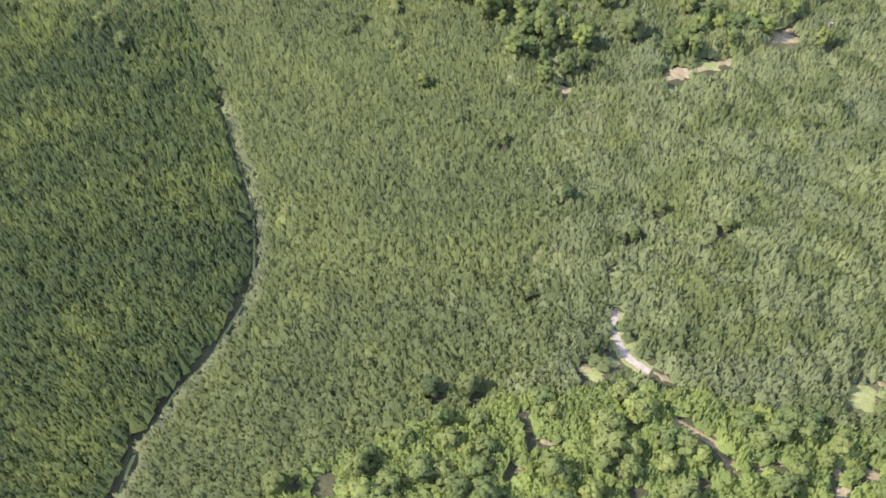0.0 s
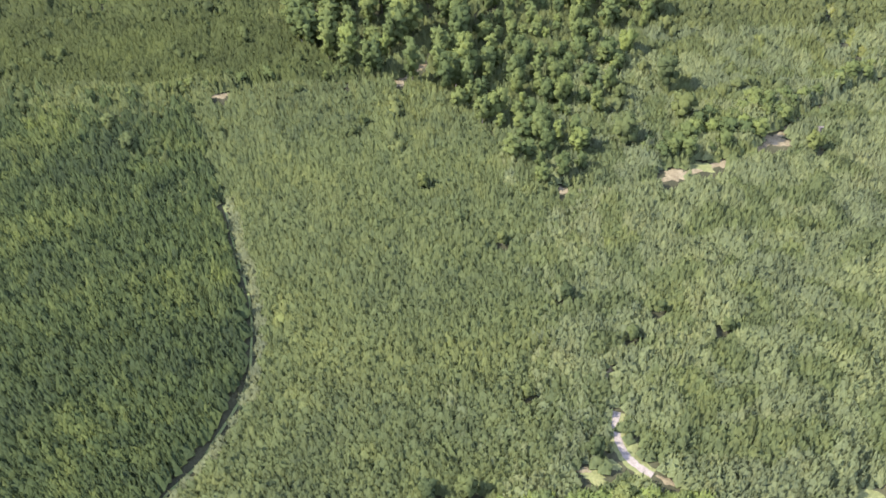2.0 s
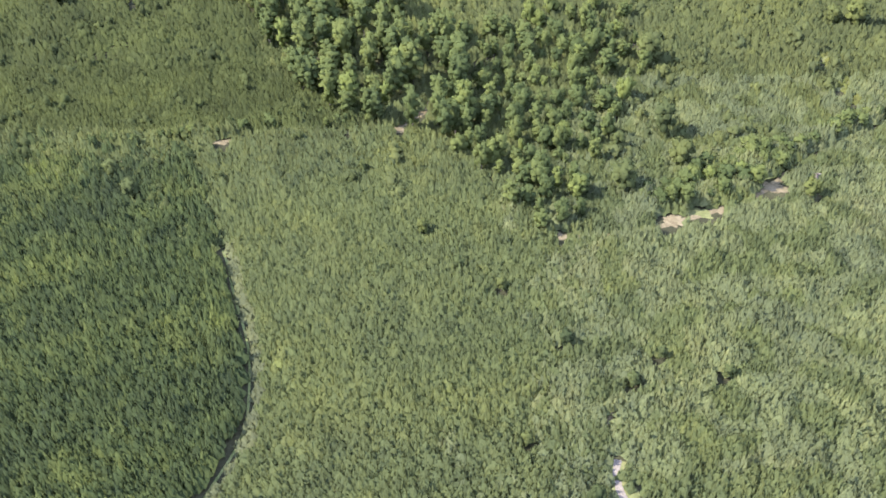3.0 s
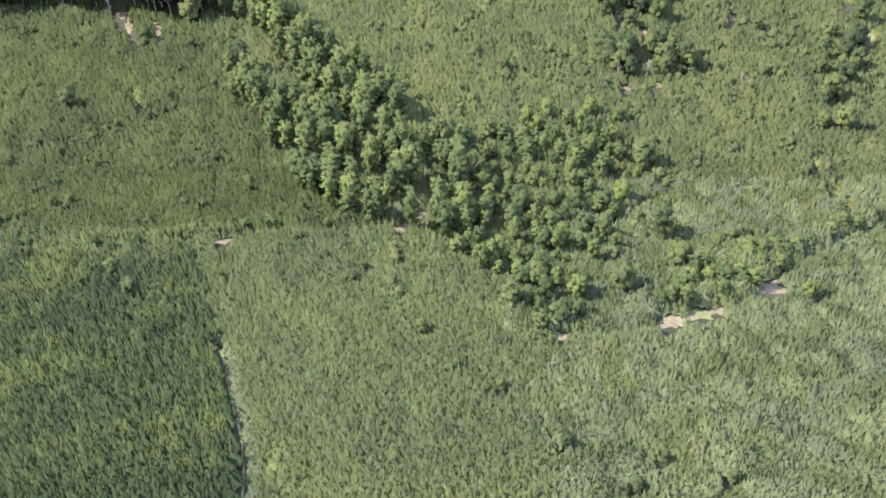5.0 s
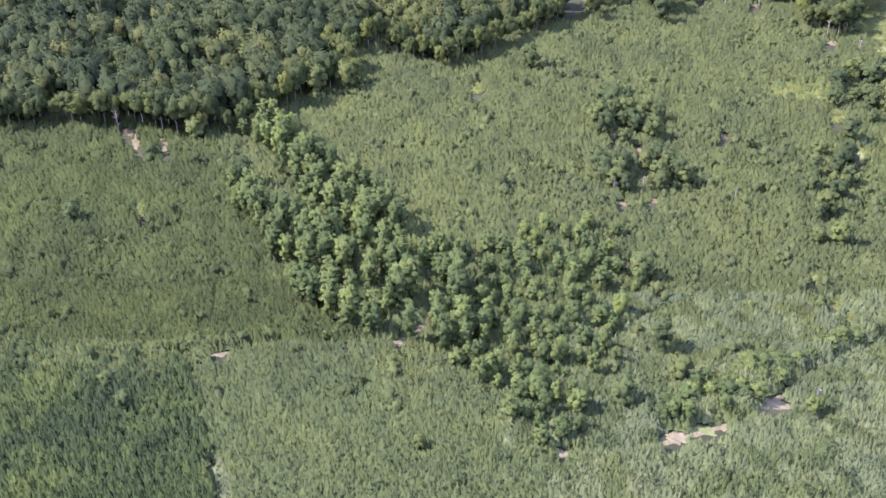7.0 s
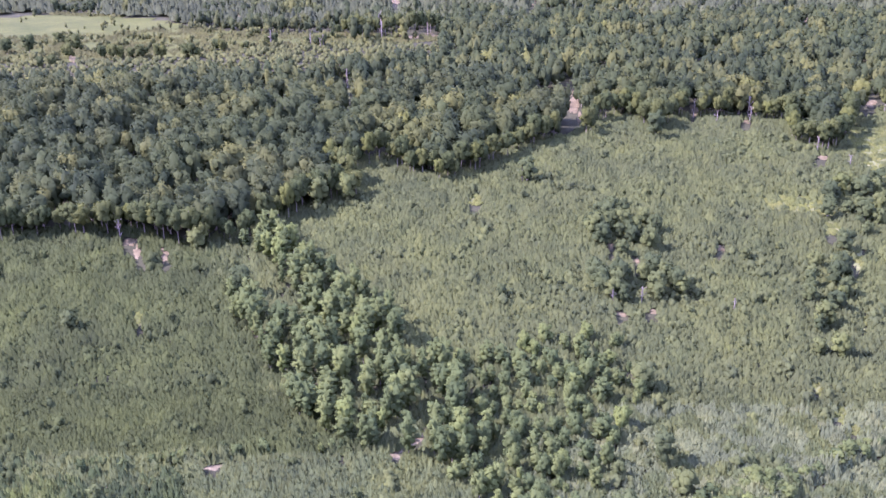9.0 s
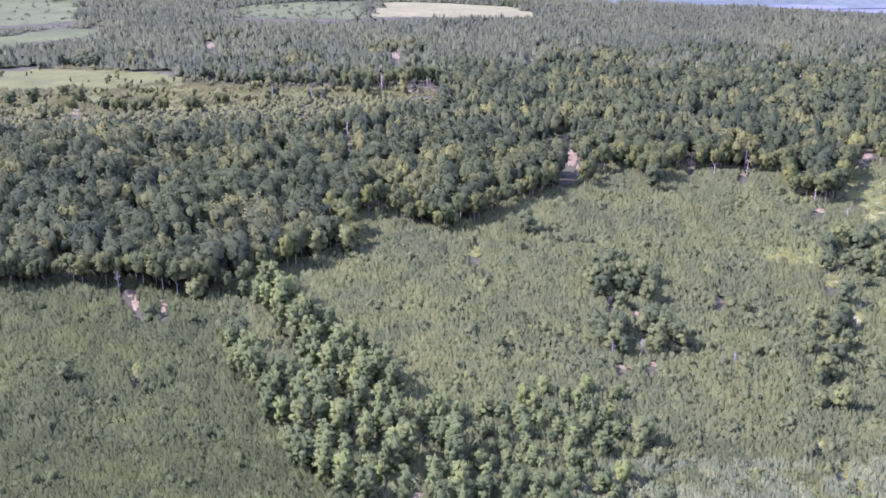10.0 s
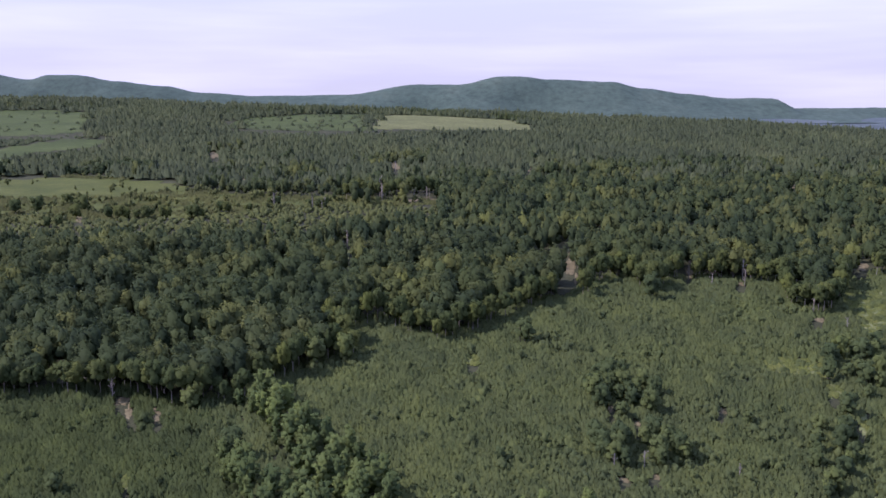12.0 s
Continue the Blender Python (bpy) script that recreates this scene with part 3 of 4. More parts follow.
def big_crown(rng, sides, leaves, base, aspect, size=0.06, full=1.0, upright=1.0):
    """A crown over a stem one unit high, for a tree so many times as wide as high: boughs that bulge like small clouds, and leafy sprays on them."""
    mid, half = (base + 0.95) / 2 / aspect, (0.95 - base) / 2 / aspect
    pieces = [lump(rng, (0, 0, mid), np.array([0.24, 0.24, half * 0.86]), 0.12)]
    for i in range(sides):
        a, z = i * 2.4 + rng.uniform(-0.6, 0.6), -0.9 + 1.8 * (i + rng.uniform(0, 1)) / sides
        out = (0.05 + 0.27 * math.sqrt(max(0, 1 - min(1, z * z)))) * rng.uniform(0.7, 1.2)
        r = full * rng.uniform(0.15, 0.25)
        c = np.array([math.cos(a) * out, math.sin(a) * out, mid + z * (half - r)])
        rr = np.array([r, r, r * upright * rng.uniform(0.75, 1.2)])
        pieces += [lump(rng, c, rr * 0.74, 0.24), tufts(rng, c, rr, leaves, size)]
    v, f, n = join(pieces)
    n = n * 0.42 / upright + away(v * (1, 1, 0.5), (0, 0, 0.5 * mid - 0.1)) * 0.7 * upright + (0, 0, 0.42)
    return v * (1, 1, aspect), f, n


def scatter(spacing, poly_box, seed, jitter=0.42):
    x0, x1, y0, y1 = poly_box
    rng = np.random.default_rng(seed)
    gx, gy = np.meshgrid(np.arange(x0, x1, spacing), np.arange(y0, y1, spacing))
    gx = gx + (np.arange(gx.shape[0]) % 2)[:, None] * spacing / 2
    x, y = gx.ravel(), gy.ravel()
    x = x + rng.uniform(-1, 1, len(x)) * spacing * jitter
    y = y + rng.uniform(-1, 1, len(y)) * spacing * jitter
    ok = np.abs(x) < 0.54 * np.hypot(y, 200 - land(x, y)) + 14
    return x[ok], y[ok], rng


def plant(name, label, category, templates, x, y, height, width, mat, rng, sink=0.3, cluster=7, lean=None, varied=0.1):
    """Many trees of one kind as one mesh, each turned, sized and tinted on its own."""
    vs, fs, ts, ns, k = [], [], [], [], 0
    pick = rng.integers(0, len(templates), len(x))
    z = land(x, y) - sink
    tint = np.clip(0.45 + varied * rng.normal(size=len(x)) + 0.28 * bumpy(x, y, cluster, 11) + 0.35 * bumpy(x, y, cluster * 4, 29), 0, 1)
    for i, (tv, tf, tn) in enumerate(templates):
        m = np.where(pick == i)[0]
        if not len(m):
            continue
        a = rng.uniform(0, 6.283, len(m))
        c, s = np.cos(a)[:, None], np.sin(a)[:, None]
        w, h = width[m][:, None], height[m][:, None]
        v = np.stack([(tv[:, 0] * c - tv[:, 1] * s) * w + x[m][:, None], (tv[:, 0] * s + tv[:, 1] * c) * w + y[m][:, None],
                      tv[:, 2] * h + z[m][:, None]], -1)
        ns.append(np.stack([tn[:, 0] * c - tn[:, 1] * s, tn[:, 0] * s + tn[:, 1] * c, np.broadcast_to(tn[:, 2], (len(m), len(tn)))], -1).reshape(-1, 3))
        if lean is not None:
            ns[-1] = ns[-1] - np.repeat(lean[m], len(tv), axis=0)
        vs.append(v.reshape(-1, 3))
        fs.append((tf[None] + (np.arange(len(m)) * len(tv))[:, None, None] + k).reshape(-1, 3))
        ts.append(np.repeat(tint[m], len(tv)))
        k += len(m) * len(tv)
    me = mesh_of(name, np.concatenate(vs), np.concatenate(fs), mat, np.concatenate(ts), True, np.concatenate(ns))
    return tagged(new(name, me), label, category, kind="stuff")


R0 = np.random.default_rng(7)
SLIM = [small_tree(R0, 8, 0.14, 0.27, 0.62, 0.75) for _ in range(18)]
SLIM_FEW = [small_tree(R0, 8, 0.12, 0.28) for _ in range(18)]
PLAIN = [small_tree(R0, 5, 0.165, 0.24) for _ in range(16)]
ROUND = [big_crown(R0, 4, 11, 0.0, 0.9, 0.065) for _ in range(14)]
TALL = [big_crown(R0, 8, 24, 0.14, 0.46, 0.08, 1.25, 1.7) for _ in range(14)]
WOODS = [big_crown(R0, 4, 9, 0.05, 0.6, 0.1, 1.1, 1.6) for _ in range(12)]
DISTANT = [small_tree(R0, 5, 0.23, 0.34, 0.55, 0.6) for _ in range(20)]
TALL_FAR = [round_tree(R0, 10) for _ in range(14)]
BOLES = [bole(R0, 0.6, 0.014, 5, 0.02) for _ in range(6)]


def bumpy(x, y, scale, seed):
    return np.array([noise.noise(Vector((a / scale, b_ / scale, seed))) for a, b_ in zip(x, y)])


def mounds(x, y, *waves):
    """Swells of the canopy, given as (height, width, seed): how high they stand at each place, and how they lean there."""
    z = lambda p, q: sum(h * bumpy(p, q, w, k) for h, w, k in waves)
    return z(x, y), np.stack([z(x + 0.6, y) - z(x - 0.6, y), z(x, y + 0.6) - z(x, y - 0.6), 0 * x], -1) / 1.2


# young thicket: everything near that is not another kind of wood
x, y, rng = scatter(1.7, (-230, 230, 62, 345), 1)
left = inside(LEFT_THICKET, x, y) & (y < 262 + 60 * bumpy(x, y, 60, 21) + 20 * rng.normal(size=len(x)))
near = inside(NEAR_WOOD, x, y)
hedge = inside(HEDGE_MID, x, y) | inside(HEDGE_RIGHT, x, y)
east = np.clip((x - 5 - 0.18 * (y - 150)) / 45 + bumpy(x, y, 25, 61), 0, 1) * (y < 330)
swell, lean = mounds(x, y, (1.2, 28, 5), (1.5, 9, 13))
mound, tilt = mounds(x, y, (2.4, 6.5, 62), (1.2, 17, 63))
h = 5.0 + (0.6 + 0.6 * left) * (1 - 0.5 * east) * rng.normal(size=len(x)) + 2.6 * left + 0.8 * left * (off_line(TRACK_LEFT, x, y) < 7) + (2.2 + 2.5 * bumpy(x, y, 9, 3)) * hedge + swell + east * (mound + 0.6)
lean = lean * 0.4 + tilt * east[:, None] * 0.18
h = np.clip(h, 2.6, 10)
w = np.clip(h * np.exp(rng.normal(-0.95, 0.25, len(x))), 1.5, 3.6)
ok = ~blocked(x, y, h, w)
olive = (y > 297) & (x < np.where(y < 330, -30, -62 - 0.5 * (y - 330)) + 8 * rng.normal(size=len(x)))
upper = rng.random(len(x)) < np.clip((y - 255) / 85, 0, 1)
wood = (rng.random(len(x)) < east) & (bumpy(x, y, 12, 64) > -0.1) & ~olive & ~left
wood &= ~near
# strip right of the track that takes the paler, sunlit leaf colour
verge = (off_line(TRACK_LEFT, x - 3.6, y) < 2.2 + bumpy(x, y, 7, 72)) & ~left
h = np.where(verge, h * 0.8, h)
left &= ~verge
for keep, name, mat, label in ((ok & near & ~left, "undergrowth", M_BRIGHT_LOW, "bright green bushes under scattered taller trees"),
                               (ok & wood, "young_wood", M_WOOD, "rounded young broadleaf trees, mid green, crowns touching"),
                               (ok & olive, "olive_thicket", M_OLIVE, "dull olive thicket of young trees along the slope"),
                               (ok & left, "dark_thicket", M_CONIFER, "dense dark green thicket of slender young trees"),
                               (ok & verge, "track_bushes", M_SUNLIT_EDGE, "thicket's edge along the narrow cut track, coloured paler as sunlit"),
                               (ok & ~left & ~olive & ~upper & ~wood & ~near & ~verge, "thicket", M_THICKET, "dense green thicket of young broadleaf trees"),
                               (ok & ~left & ~olive & upper & ~wood, "upper_thicket", M_SLOPE, "green thicket of young trees near the slope's foot")):
    keep &= ~inside(GROVE, x, y) | (rng.random(len(x)) < 0.7)
    plant(name, label, "thicket", SLIM if name == "dark_thicket" else SLIM_FEW, x[keep], y[keep], h[keep], w[keep] * (1.2 if mat is M_CONIFER else 1.45), mat, rng, lean=lean[keep])

# farther thicket up to the forest's edge
x, y, rng = scatter(2.4, (-420, 420, 345, 740), 4)
keep = (~inside(FOREST, x, y) | (off_line(FOREST_FRONT, x, y) < 14)) & (~inside(GROVE, x, y) | (rng.random(len(x)) < 0.6))
swell, lean = mounds(x, y, (2.0, 45, 8), (3.4, 16, 14), (1.8, 8, 66))
row = np.minimum(off_line(ROWS[0], x, y), off_line(ROWS[1], x, y))
h = np.clip(6.0 + 0.7 * rng.normal(size=len(x)) + swell + 3.2 * np.exp(-(row / 5) ** 2), 2.6, 11)
w = np.clip(h * np.exp(rng.normal(-0.95, 0.22, len(x))), 1.7, 3.8)
glade = inside(GLADE_MID, x, y) | inside(GLADE_FAR, x, y)
h = np.where(glade, h * 0.55, h)
keep &= ~glade | (bumpy(x, y, 8, 33) > 0.18)
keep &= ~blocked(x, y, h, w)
olive = (x < -62 - 0.5 * (y - 330) + 8 * rng.normal(size=len(x))) & (y < 520)
for part_of, name, mat, label in ((keep & ~olive, "far_thicket", M_SLOPE, "even green thicket of young trees below the forest"),
                                  (keep & olive, "far_olive_thicket", M_OLIVE, "dull olive thicket of young trees below the forest")):
    plant(name, label, "thicket", PLAIN, x[part_of], y[part_of], h[part_of], w[part_of] * 1.45, mat, rng, 0.3, 10, lean[part_of] * 0.4)

# rounder bushes that stand out of the thicket
x, y, rng = scatter(6, (-300, 330, 250, 690), 17, 0.6)
bushy = 0.7 * bumpy(x, y, 40, 51) + 0.8 * bumpy(x, y, 14, 53) + np.where(x > 60, 0.06, -0.06)
keep = (bushy > 0.14) & ~inside(FOREST, x, y) & ~inside(GROVE, x, y)
keep &= ~inside(GLADE_MID, x, y) & ~inside(GLADE_FAR, x, y)
h = np.clip(7 + 0.9 * rng.normal(size=len(x)) + 3 * bumpy(x, y, 20, 52), 5, 11)
w = np.clip(h * rng.uniform(0.55, 0.95, len(x)), 4, 8.5)
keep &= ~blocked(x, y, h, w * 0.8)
olive = (x < -62 - 0.5 * (y - 330)) & (y < 520)
for part_of, mat in ((keep & ~olive, M_SLOPE), (keep & olive, M_OLIVE)):
    plant("thicket_bushes", "rounded green bushes standing out of the young thicket", "bushes", ROUND, x[part_of], y[part_of], h[part_of], w[part_of] * 1.1, mat, rng)

# clumps of long grass in the glades and small clearings
x, y, rng = scatter(1.5, (-200, 360, 300, 680), 16, 0.6)
keep = inside(GLADE_MID, x, y) | inside(GLADE_FAR, x, y)
for cx, cy, a, b_ in OPEN_GRASS:
    keep |= ((x - cx) / (a * 1.2)) ** 2 + ((y - cy) / (b_ * 1.1)) ** 2 < 1
keep &= bumpy(x, y, 5, 44) > -0.2
h = np.clip(1.3 + 0.5 * rng.normal(size=len(x)), 0.5, 2.6)
plant("long_grass", "clumps of long yellow-green grass in open glades", "grass", PLAIN, x[keep], y[keep], h[keep], h[keep] * 1.6, M_SEDGE, rng, 0.1)

# tall forest on the slope
x, y, rng = scatter(8.2, (-700, 700, 465, 1200), 5, 0.5)
keep = inside(FOREST, x, y) & (off_line(FOREST_FRONT, x, y) > 11)
h = np.clip(25.5 + 2.8 * rng.normal(size=len(x)) + 6 * bumpy(x, y, 60, 4) + 11 * bumpy(x, y, 24, 19), 8, 34)
below = np.zeros(len(x), bool)
for s in (0.3, 0.5, 0.7, 0.9):
    k = 1 + s * h / np.maximum(200 - land(x, y), 20)
    below |= inside(MEADOW, x * k, y * k)
h = np.where(below, h * rng.uniform(0.16, 0.3, len(x)), h)
h = np.where((np.abs(x - 90) < 16) & (np.abs(y - 728) < 42), h * 0.3, h)
w = np.clip(h * rng.uniform(0.3, 0.5, len(x)), 6, 13)
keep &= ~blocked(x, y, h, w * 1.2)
keep &= (rng.random(len(x)) < 0.95) & (bumpy(x, y, 20, 23) > -0.2)
near = y < 740
keep &= near | (rng.random(len(x)) < 0.66)
keep &= ~below
plant("tall_forest", "dark green mature broadleaf forest on the slope", "forest", TALL, x[keep & near], y[keep & near], h[keep & near], w[keep & near] * 1.4, M_TALL, rng, 0.3, 16, varied=0.15)
plant("tall_forest_back", "dark green mature forest over the brow", "forest", WOODS, x[keep & ~near], y[keep & ~near], h[keep & ~near], w[keep & ~near] * 1.45, M_TALL, rng, 0.3, 16, varied=0.15)
plant("forest_trunks", "pale grey trunks under the forest's crowns", "trunks", BOLES, x[keep & near], y[keep & near], h[keep & near], h[keep & near], M_BARK, rng)

# lower wood on the brow in front of the meadow
x, y, rng = scatter(6.5, (-640, 60, 780, 1090), 15, 0.55)
h = np.clip(5 + 1.3 * rng.normal(size=len(x)) + 4 * bumpy(x, y, 30, 6), 2.2, 9)
below = np.zeros(len(x), bool)
for s in (0.15, 0.35, 0.7, 1.0):
    k = 1 + s * 28 / np.maximum(200 - land(x, y), 20)
    below |= inside(MEADOW, x * k, y * k)
w = np.clip(h * rng.uniform(0.5, 0.75, len(x)), 4, 9)
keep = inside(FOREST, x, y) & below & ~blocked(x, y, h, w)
plant("brow_wood", "low olive-green wood of young trees on the brow", "woodland", TALL_FAR, x[keep], y[keep], h[keep], w[keep] * 1.5, M_BROW, rng, 0.3, 18)

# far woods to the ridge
x, y, rng = scatter(10.2, (-1750, 1750, 880, 3080), 6)
keep = ~inside(FOREST, x, y) & ~inside(MEADOW, x, y) & ((x > 0) | (y > 1000))
keep &= rng.random(len(x)) < 0.84 + 0.9 * bumpy(x, y, 70, 12)
keep &= (y < 1900) | (rng.random(len(x)) < 0.75)
h = np.clip(18 + 4.0 * rng.normal(size=len(x)) + 8 * bumpy(x, y, 130, 9) + 13 * bumpy(x, y, 38, 10), 6, 31)
w = np.clip(h * rng.uniform(0.4, 0.65, len(x)), 6, 12)
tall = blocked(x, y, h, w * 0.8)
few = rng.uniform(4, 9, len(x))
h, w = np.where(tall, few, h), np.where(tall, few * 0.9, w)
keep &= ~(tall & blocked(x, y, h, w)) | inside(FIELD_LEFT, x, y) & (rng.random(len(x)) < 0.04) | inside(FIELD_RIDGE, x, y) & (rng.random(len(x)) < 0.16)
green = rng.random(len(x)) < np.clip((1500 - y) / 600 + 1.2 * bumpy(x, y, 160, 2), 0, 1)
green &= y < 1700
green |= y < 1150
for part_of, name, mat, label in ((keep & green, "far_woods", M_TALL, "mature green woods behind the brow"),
                                  (keep & ~green, "distant_woods", M_FAR, "distant woods reaching to the ridge, coloured paler and bluer for haze")):
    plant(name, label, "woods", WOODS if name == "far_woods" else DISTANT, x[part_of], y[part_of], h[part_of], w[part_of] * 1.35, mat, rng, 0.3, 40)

# dark tall rows behind the far fields
rng = np.random.default_rng(81)
px, py = [], []
for line in ([(-620, 2420), (-542, 2400), (-439, 2425), (-357, 2500), (-240, 2640), (-120, 2740), (29, 2800), (164, 2680), (282, 2500), (360, 2400)],
             [(-1350, 2440), (-1244, 2490), (-1146, 2560), (-1034, 2560), (-980, 2540)]):
    for (x0, y0), (x1, y1) in zip(line, line[1:]):
        n = int(math.hypot(x1 - x0, y1 - y0) / 4.2)
        t = (np.arange(n) + rng.random(n)) / n
        px.append(x0 + (x1 - x0) * t + rng.uniform(-6, 6, n))
        py.append(y0 + (y1 - y0) * t + rng.uniform(-5, 25, n))
x, y = np.concatenate(px), np.concatenate(py)
h = rng.uniform(19, 28, len(x))
plant("ridge_trees", "dark tall row of trees behind the far fields", "woods", DISTANT, x, y, h, h * rng.uniform(0.28, 0.42, len(x)), M_TALL, rng)

# young growth all over the meadow
x, y, rng = scatter(4.6, (-700, 0, 885, 1340), 18)
keep = inside(MEADOW, x, y) & ~inside(MEADOW_OPEN, x, y) & (bumpy(x, y, 26, 45) > -0.22)
h = np.clip(3.6 + 1.0 * rng.normal(size=len(x)) + 5 * bumpy(x, y, 24, 46), 1.2, 9)
plant("meadow_growth", "soft yellow-green growth of slender young trees on the meadow", "young trees", SLIM_FEW, x[keep], y[keep], h[keep], np.clip(h[keep] * 0.9, 2.5, 6), M_GROWTH, rng, 0.3, 20)

# scrub on the meadow
x, y, rng = scatter(6.5, (-700, 0, 885, 1340), 8)
keep = inside(MEADOW, x, y)
keep &= rng.random(len(x)) < np.where(inside(MEADOW_OPEN, x, y), 0.015, 0.12 + 0.8 * bumpy(x, y, 40, 1))
h = np.clip(8 + 2.4 * rng.normal(size=len(x)) + 6 * bumpy(x, y, 30, 6), 3, 15)
w = np.clip(h * rng.uniform(0.6, 0.9, len(x)), 4, 11)
plant("meadow_scrub", "scattered bushes and small trees on the meadow", "bushes", WOODS, x[keep], y[keep], h[keep], w[keep], M_BROW, rng, 0.3, 25)


# single tall trees
def leafy(name, shape, mat, aspect):
    v, f, n = shape
    return mesh_of(name, v, f, mat, None, True, n * (1, 1, 1 / aspect))


def tree_kind(seed, aspect, base, mat=M_CROWN, boughs=15, leaves=34, full=1.0):
    rng = np.random.default_rng(seed)
    crown = leafy("crown", big_crown(rng, boughs, leaves, base, aspect, 0.05, full), mat, aspect)
    pieces = [bole(rng, 0.8, 0.016, 7, 0.01)]
    for i in range(4):
        a, z = i * 1.7 + rng.uniform(0, 1), base + 0.1 * i
        v, f, n = bole(rng, 0.3, 0.007, 4, 0.0)
        t = Matrix.Translation((0, 0, z)) @ Matrix.Rotation(a, 4, "Z") @ Matrix.Rotation(0.8, 4, "Y")
        pieces.append((np.array([t @ Vector(p) for p in v]), f, n))
    trunk = mesh_of("trunk", *join(pieces)[:2], M_BARK, None, True)
    return crown, trunk


BROAD = [tree_kind(20 + i, 0.62, 0.12) for i in range(6)]
BRIGHT = [tree_kind(30 + i, 0.75, 0.15, M_BRIGHT, 24, 28, 0.75) for i in range(5)]
COLUMN = [tree_kind(40 + i, 0.33, 0.1, M_CROWN, 18, 32) for i in range(6)]
SOLO = [tree_kind(60 + i, 0.62, 0.12, M_SOLO, 14, 30) for i in range(5)]
DARK = [tree_kind(70 + i, 0.75, 0.04, M_EDGE, 12, 28) for i in range(4)]
EDGE = [tree_kind(50 + i, 0.55, 0.32, M_EDGE, 14, 28) for i in range(8)]


def tree(kinds, x, y, h, w, rng, label, group, name="tree"):
    crown, trunk = rng.choice(kinds)
    ob = tagged(new(name, None), label, "tree", group)
    ob.matrix_world = Matrix.LocRotScale((x, y, float(land(x, y)) - 0.1), Euler((0, 0, rng.uniform(0, 6.28))), (w, w, h))
    for piece, me in (("trunk", trunk), ("crown", crown)):
        new(piece, me).parent = ob
    return ob


def stand(poly, spacing, seed, kinds, hs, ratio, label, group, name="tree", clear=0.55):
    px, py = [p[0] for p in poly], [p[1] for p in poly]
    x, y, rng = scatter(spacing, (min(px), max(px), min(py), max(py)), seed, 0.45)
    keep = inside(poly, x, y)
    hh = rng.uniform(*hs, len(x))
    keep &= ~blocked(x, y, hh, hh * sum(ratio) * clear)
    r = random.Random(seed)
    for a, b_, c in zip(x[keep], y[keep], hh[keep]):
        tree(kinds, a, b_, c, c * r.uniform(*ratio), r, label, group, name)


stand([p for p in GROVE if p[0] < 12] + [(12, 300), (-8, 340)], 8.2, 31, COLUMN, (13, 26), (0.3, 0.46), "tall slender leafy tree standing in the grove", "trees of the grove")
stand([p for p in GROVE if p[0] > -6 and p[1] < 400], 7.8, 38, BROAD + COLUMN[:3], (7, 16), (0.38, 0.62), "rounded leafy tree scattered at the edge of the grove", "scattered grove trees", "round_tree")
stand(NEAR_WOOD, 7, 32, BRIGHT, (7, 11.5), (0.6, 0.9), "bright green broadleaf tree above the bushes", "trees of the near wood", "broadleaf_tree")
stand(CLUMP_FAR, 8, 33, SOLO, (13, 21), (0.52, 0.72), "leafy tree of a small clump in the thicket", "clump trees")
stand(CLUMP_MID, 8, 34, SOLO, (13, 21), (0.52, 0.72), "leafy tree of a small clump in the thicket", "clump trees")
stand(HEDGE_RIGHT, 5.2, 36, BROAD, (7, 11.5), (0.55, 0.8), "leafy hedge tree above the pale earth track", "hedge trees", "hedge_tree", 0.15)
stand(HEDGE_MID, 5.0, 37, BROAD, (5.5, 8), (0.5, 0.75), "leafy hedge tree above the pale earth track", "hedge trees", "hedge_tree", 0.15)
stand(STRIP, 11, 35, SOLO, (11, 21), (0.52, 0.72), "leafy tree beside yellow-green grass clearings", "trees by the clearings")
r = random.Random(5)
for (x0, y0), (x1, y1) in zip(FOREST_FRONT, FOREST_FRONT[1:]):
    n = max(1, round(math.hypot(x1 - x0, y1 - y0) / 6.5))
    for i in range(n):
        a, b_, c = x0 + (x1 - x0) * i / n + r.uniform(-2, 2), y0 + (y1 - y0) * i / n + r.choice((2, 8)) + r.uniform(-1.5, 1.5), r.uniform(18, 30)
        if abs(a) < 0.56 * b_ and not blocked(np.array([a]), np.array([b_]), c, 0.45 * c)[0]:
            tree(EDGE, a, b_, c, c * r.uniform(0.38, 0.56), r, "tall dark green tree with pale trunk at the forest's edge", "forest edge trees", "edge_tree")
for a, b_, c in SINGLE:
    tree(SOLO, a, b_, c + (b_ > 240) * 2.5, (c + (b_ > 240) * 2.5) * r.uniform(0.5, 0.7), r, "single leafy tree standing above the young thicket", "single trees")


for a, b_, c in [(-480, 965, 21), (-459, 973, 24), (-448, 1025, 19), (-400, 936, 20), (-410, 982, 24), (-397, 886, 15), (-407, 881, 14), (-364, 934, 17), (-351, 931, 20), (-345, 934, 16), (-333, 933, 14), (-322, 933, 18), (-305, 935, 19), (-300, 935, 17), (-275, 936, 18), (-268, 933, 20), (-264, 936, 14), (-252, 977, 15), (-244, 969, 16), (-225, 982, 9), (-220, 982, 11), (-198, 995, 17), (-193, 995, 19), (-158, 1010, 11), (-142, 995, 16), (-136, 988, 18)]:
    tree(DARK, a, b_, c, c * r.uniform(0.6, 0.9), r, "dark rounded tree in a row along the meadow", "meadow trees", "meadow_tree")
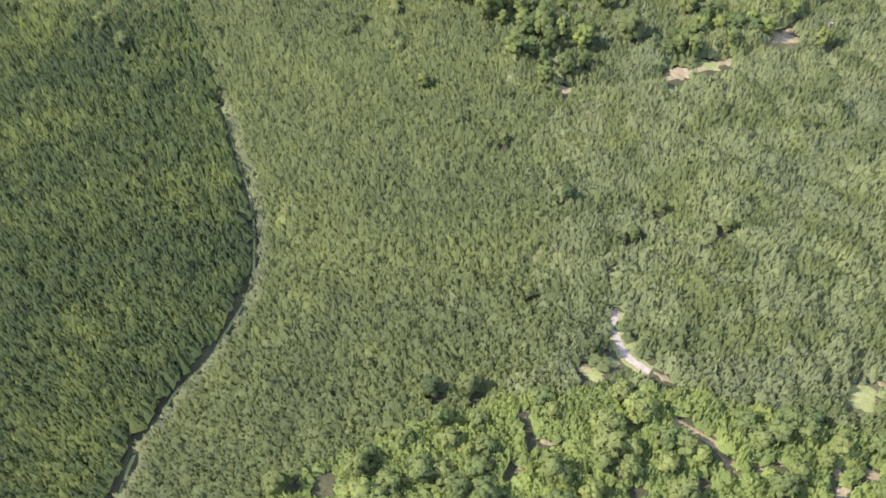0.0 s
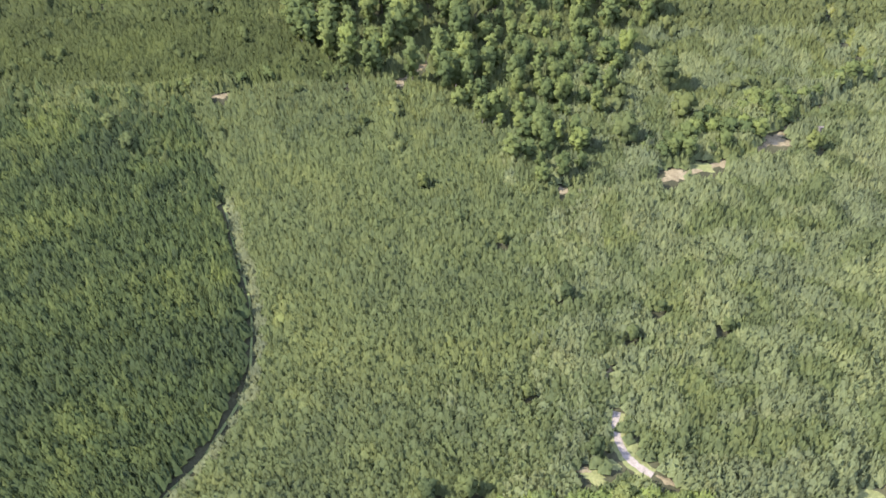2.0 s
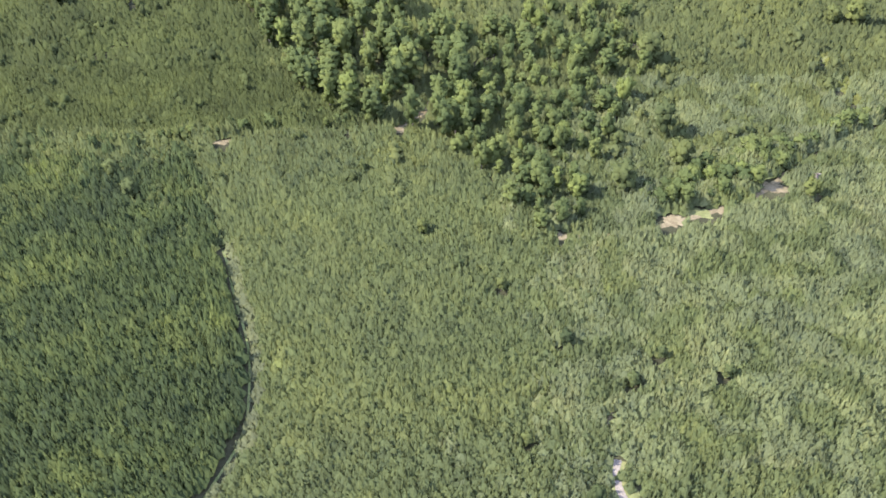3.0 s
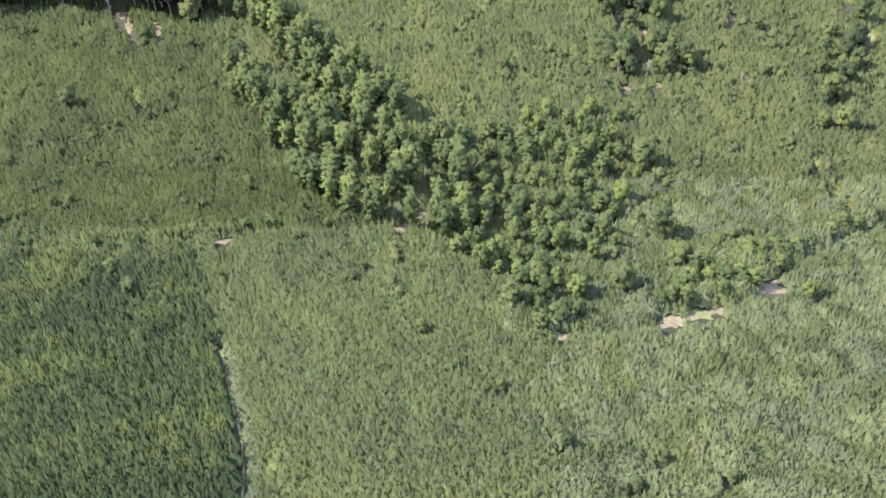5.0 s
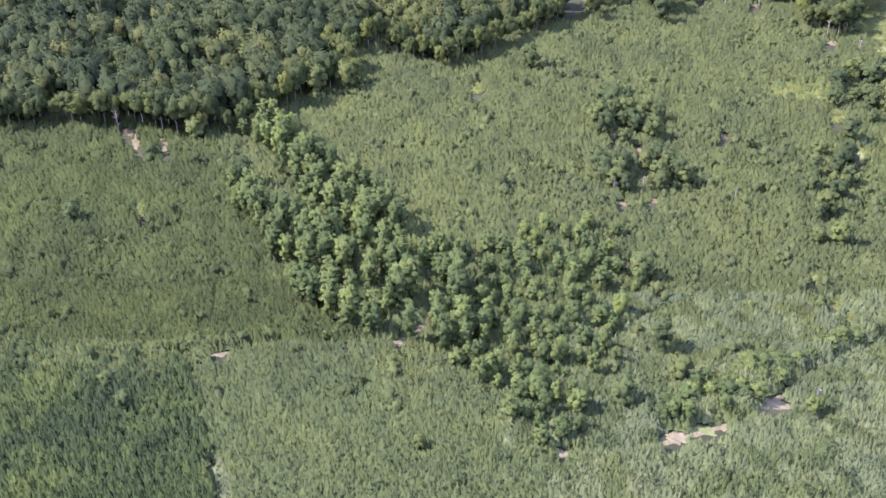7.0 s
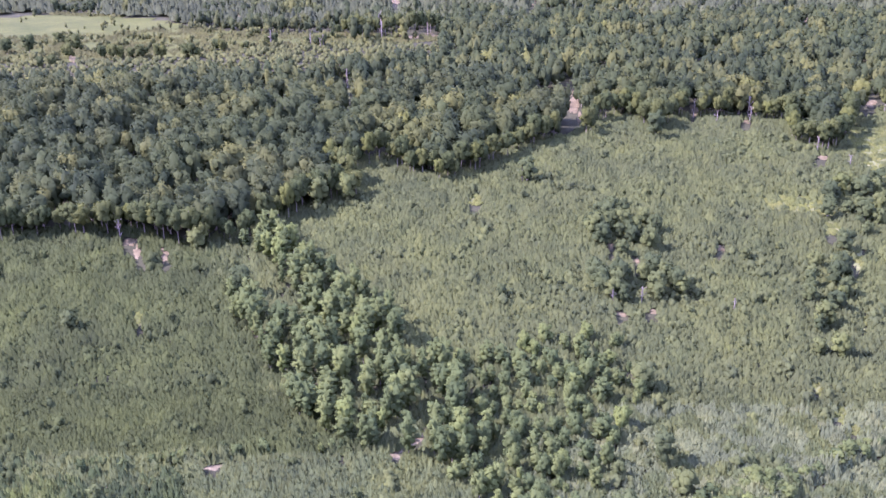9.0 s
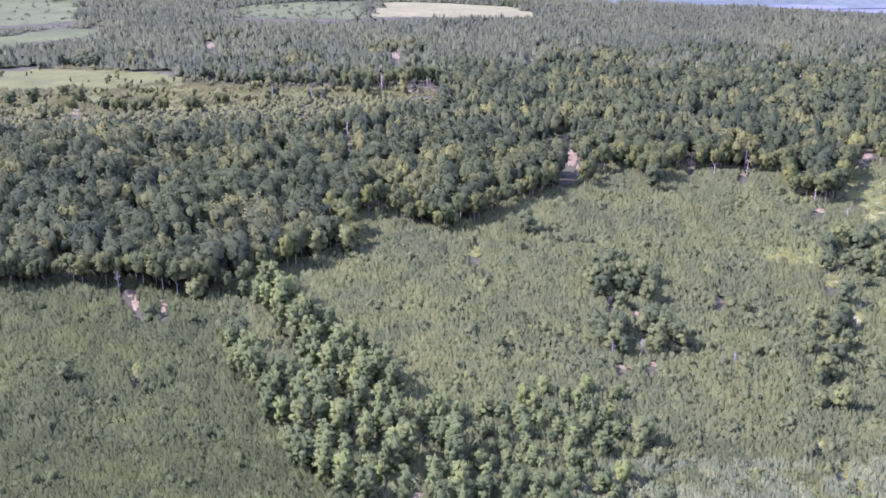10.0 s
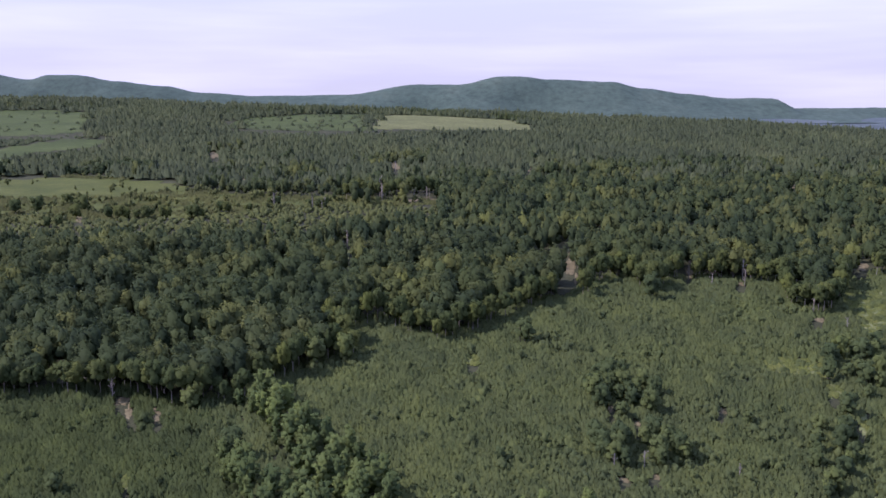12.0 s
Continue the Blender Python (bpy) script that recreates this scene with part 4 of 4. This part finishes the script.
for a, b_, c in [(-127, 1059, 18), (-119, 1064, 24), (-110, 1061, 29), (-104, 1066, 31), (-98, 1062, 28), (-90, 1076, 24), (-81, 1073, 25), (-71, 1070, 25), (-64, 1079, 27), (-55, 1081, 31), (-47, 1090, 24), (-37, 1090, 33), (-30, 1092, 32), (-25, 1092, 27), (-17, 1101, 29), (-8, 1101, 26), (-131, 1038, 14), (10, 1102, 22), (23, 1094, 19)]:
    tree(EDGE, a, b_, c, c * r.uniform(0.4, 0.55), r, "tall dark tree with pale trunk behind a bare bank", "trees behind the brow", "tall_tree")



# dead and bare trees
def bare_tree(x, y, h, seed):
    rng = np.random.default_rng(seed)
    ob = tagged(new("bare_tree", None), "tall bare pale-grey tree with few dead branches", "dead tree", "bare trees")
    ob.matrix_world = Matrix.LocRotScale((x, y, float(land(x, y)) - 0.1), Euler((0, 0, rng.uniform(0, 6.28))), (h, h, h))
    new("trunk", mesh_of("trunk", *bole(rng, 1.0, 0.02, 6, 0.015)[:2], M_BARK, None, True)).parent = ob
    for i in range(9):
        v, f, n = bole(rng, rng.uniform(0.1, 0.26), 0.006, 4, 0.01)
        t = Matrix.Translation((0, 0, 0.3 + 0.075 * i)) @ Matrix.Rotation(i * 2.4, 4, "Z") @ Matrix.Rotation(rng.uniform(0.5, 1.1), 4, "Y")
        new("branch", mesh_of("branch", np.array([t @ Vector(p) for p in v]), f, M_BARK, None, True)).parent = ob


for i, (a, b_, c) in enumerate([(131.4, 248.6, 12), (-73, 1034, 24), (-36, 1091, 22), (-89, 795, 17), (-100, 823, 15), (-20, 1076, 17), (-135, 986, 16), (-137, 974, 14), (244, 690, 19), (213, 670, 14), (55, 563, 13), (-198, 494, 17), (-79, 1081, 26), (-194, 988, 20), (65, 982, 18), (-150, 989, 16), (-340, 1341, 15), (-74, 1353, 17), (-432, 1412, 14), (129, 1351, 15), (202, 696, 16), (242, 678, 14), (269, 611, 13), (-194, 486, 15), (-146, 634, 17), (150, 411, 9), (281, 583, 10), (52, 564, 16), (-10, 587, 12), (88, 419, 11), (104, 421, 11)]):
    bare_tree(a, b_, c, 70 + i)
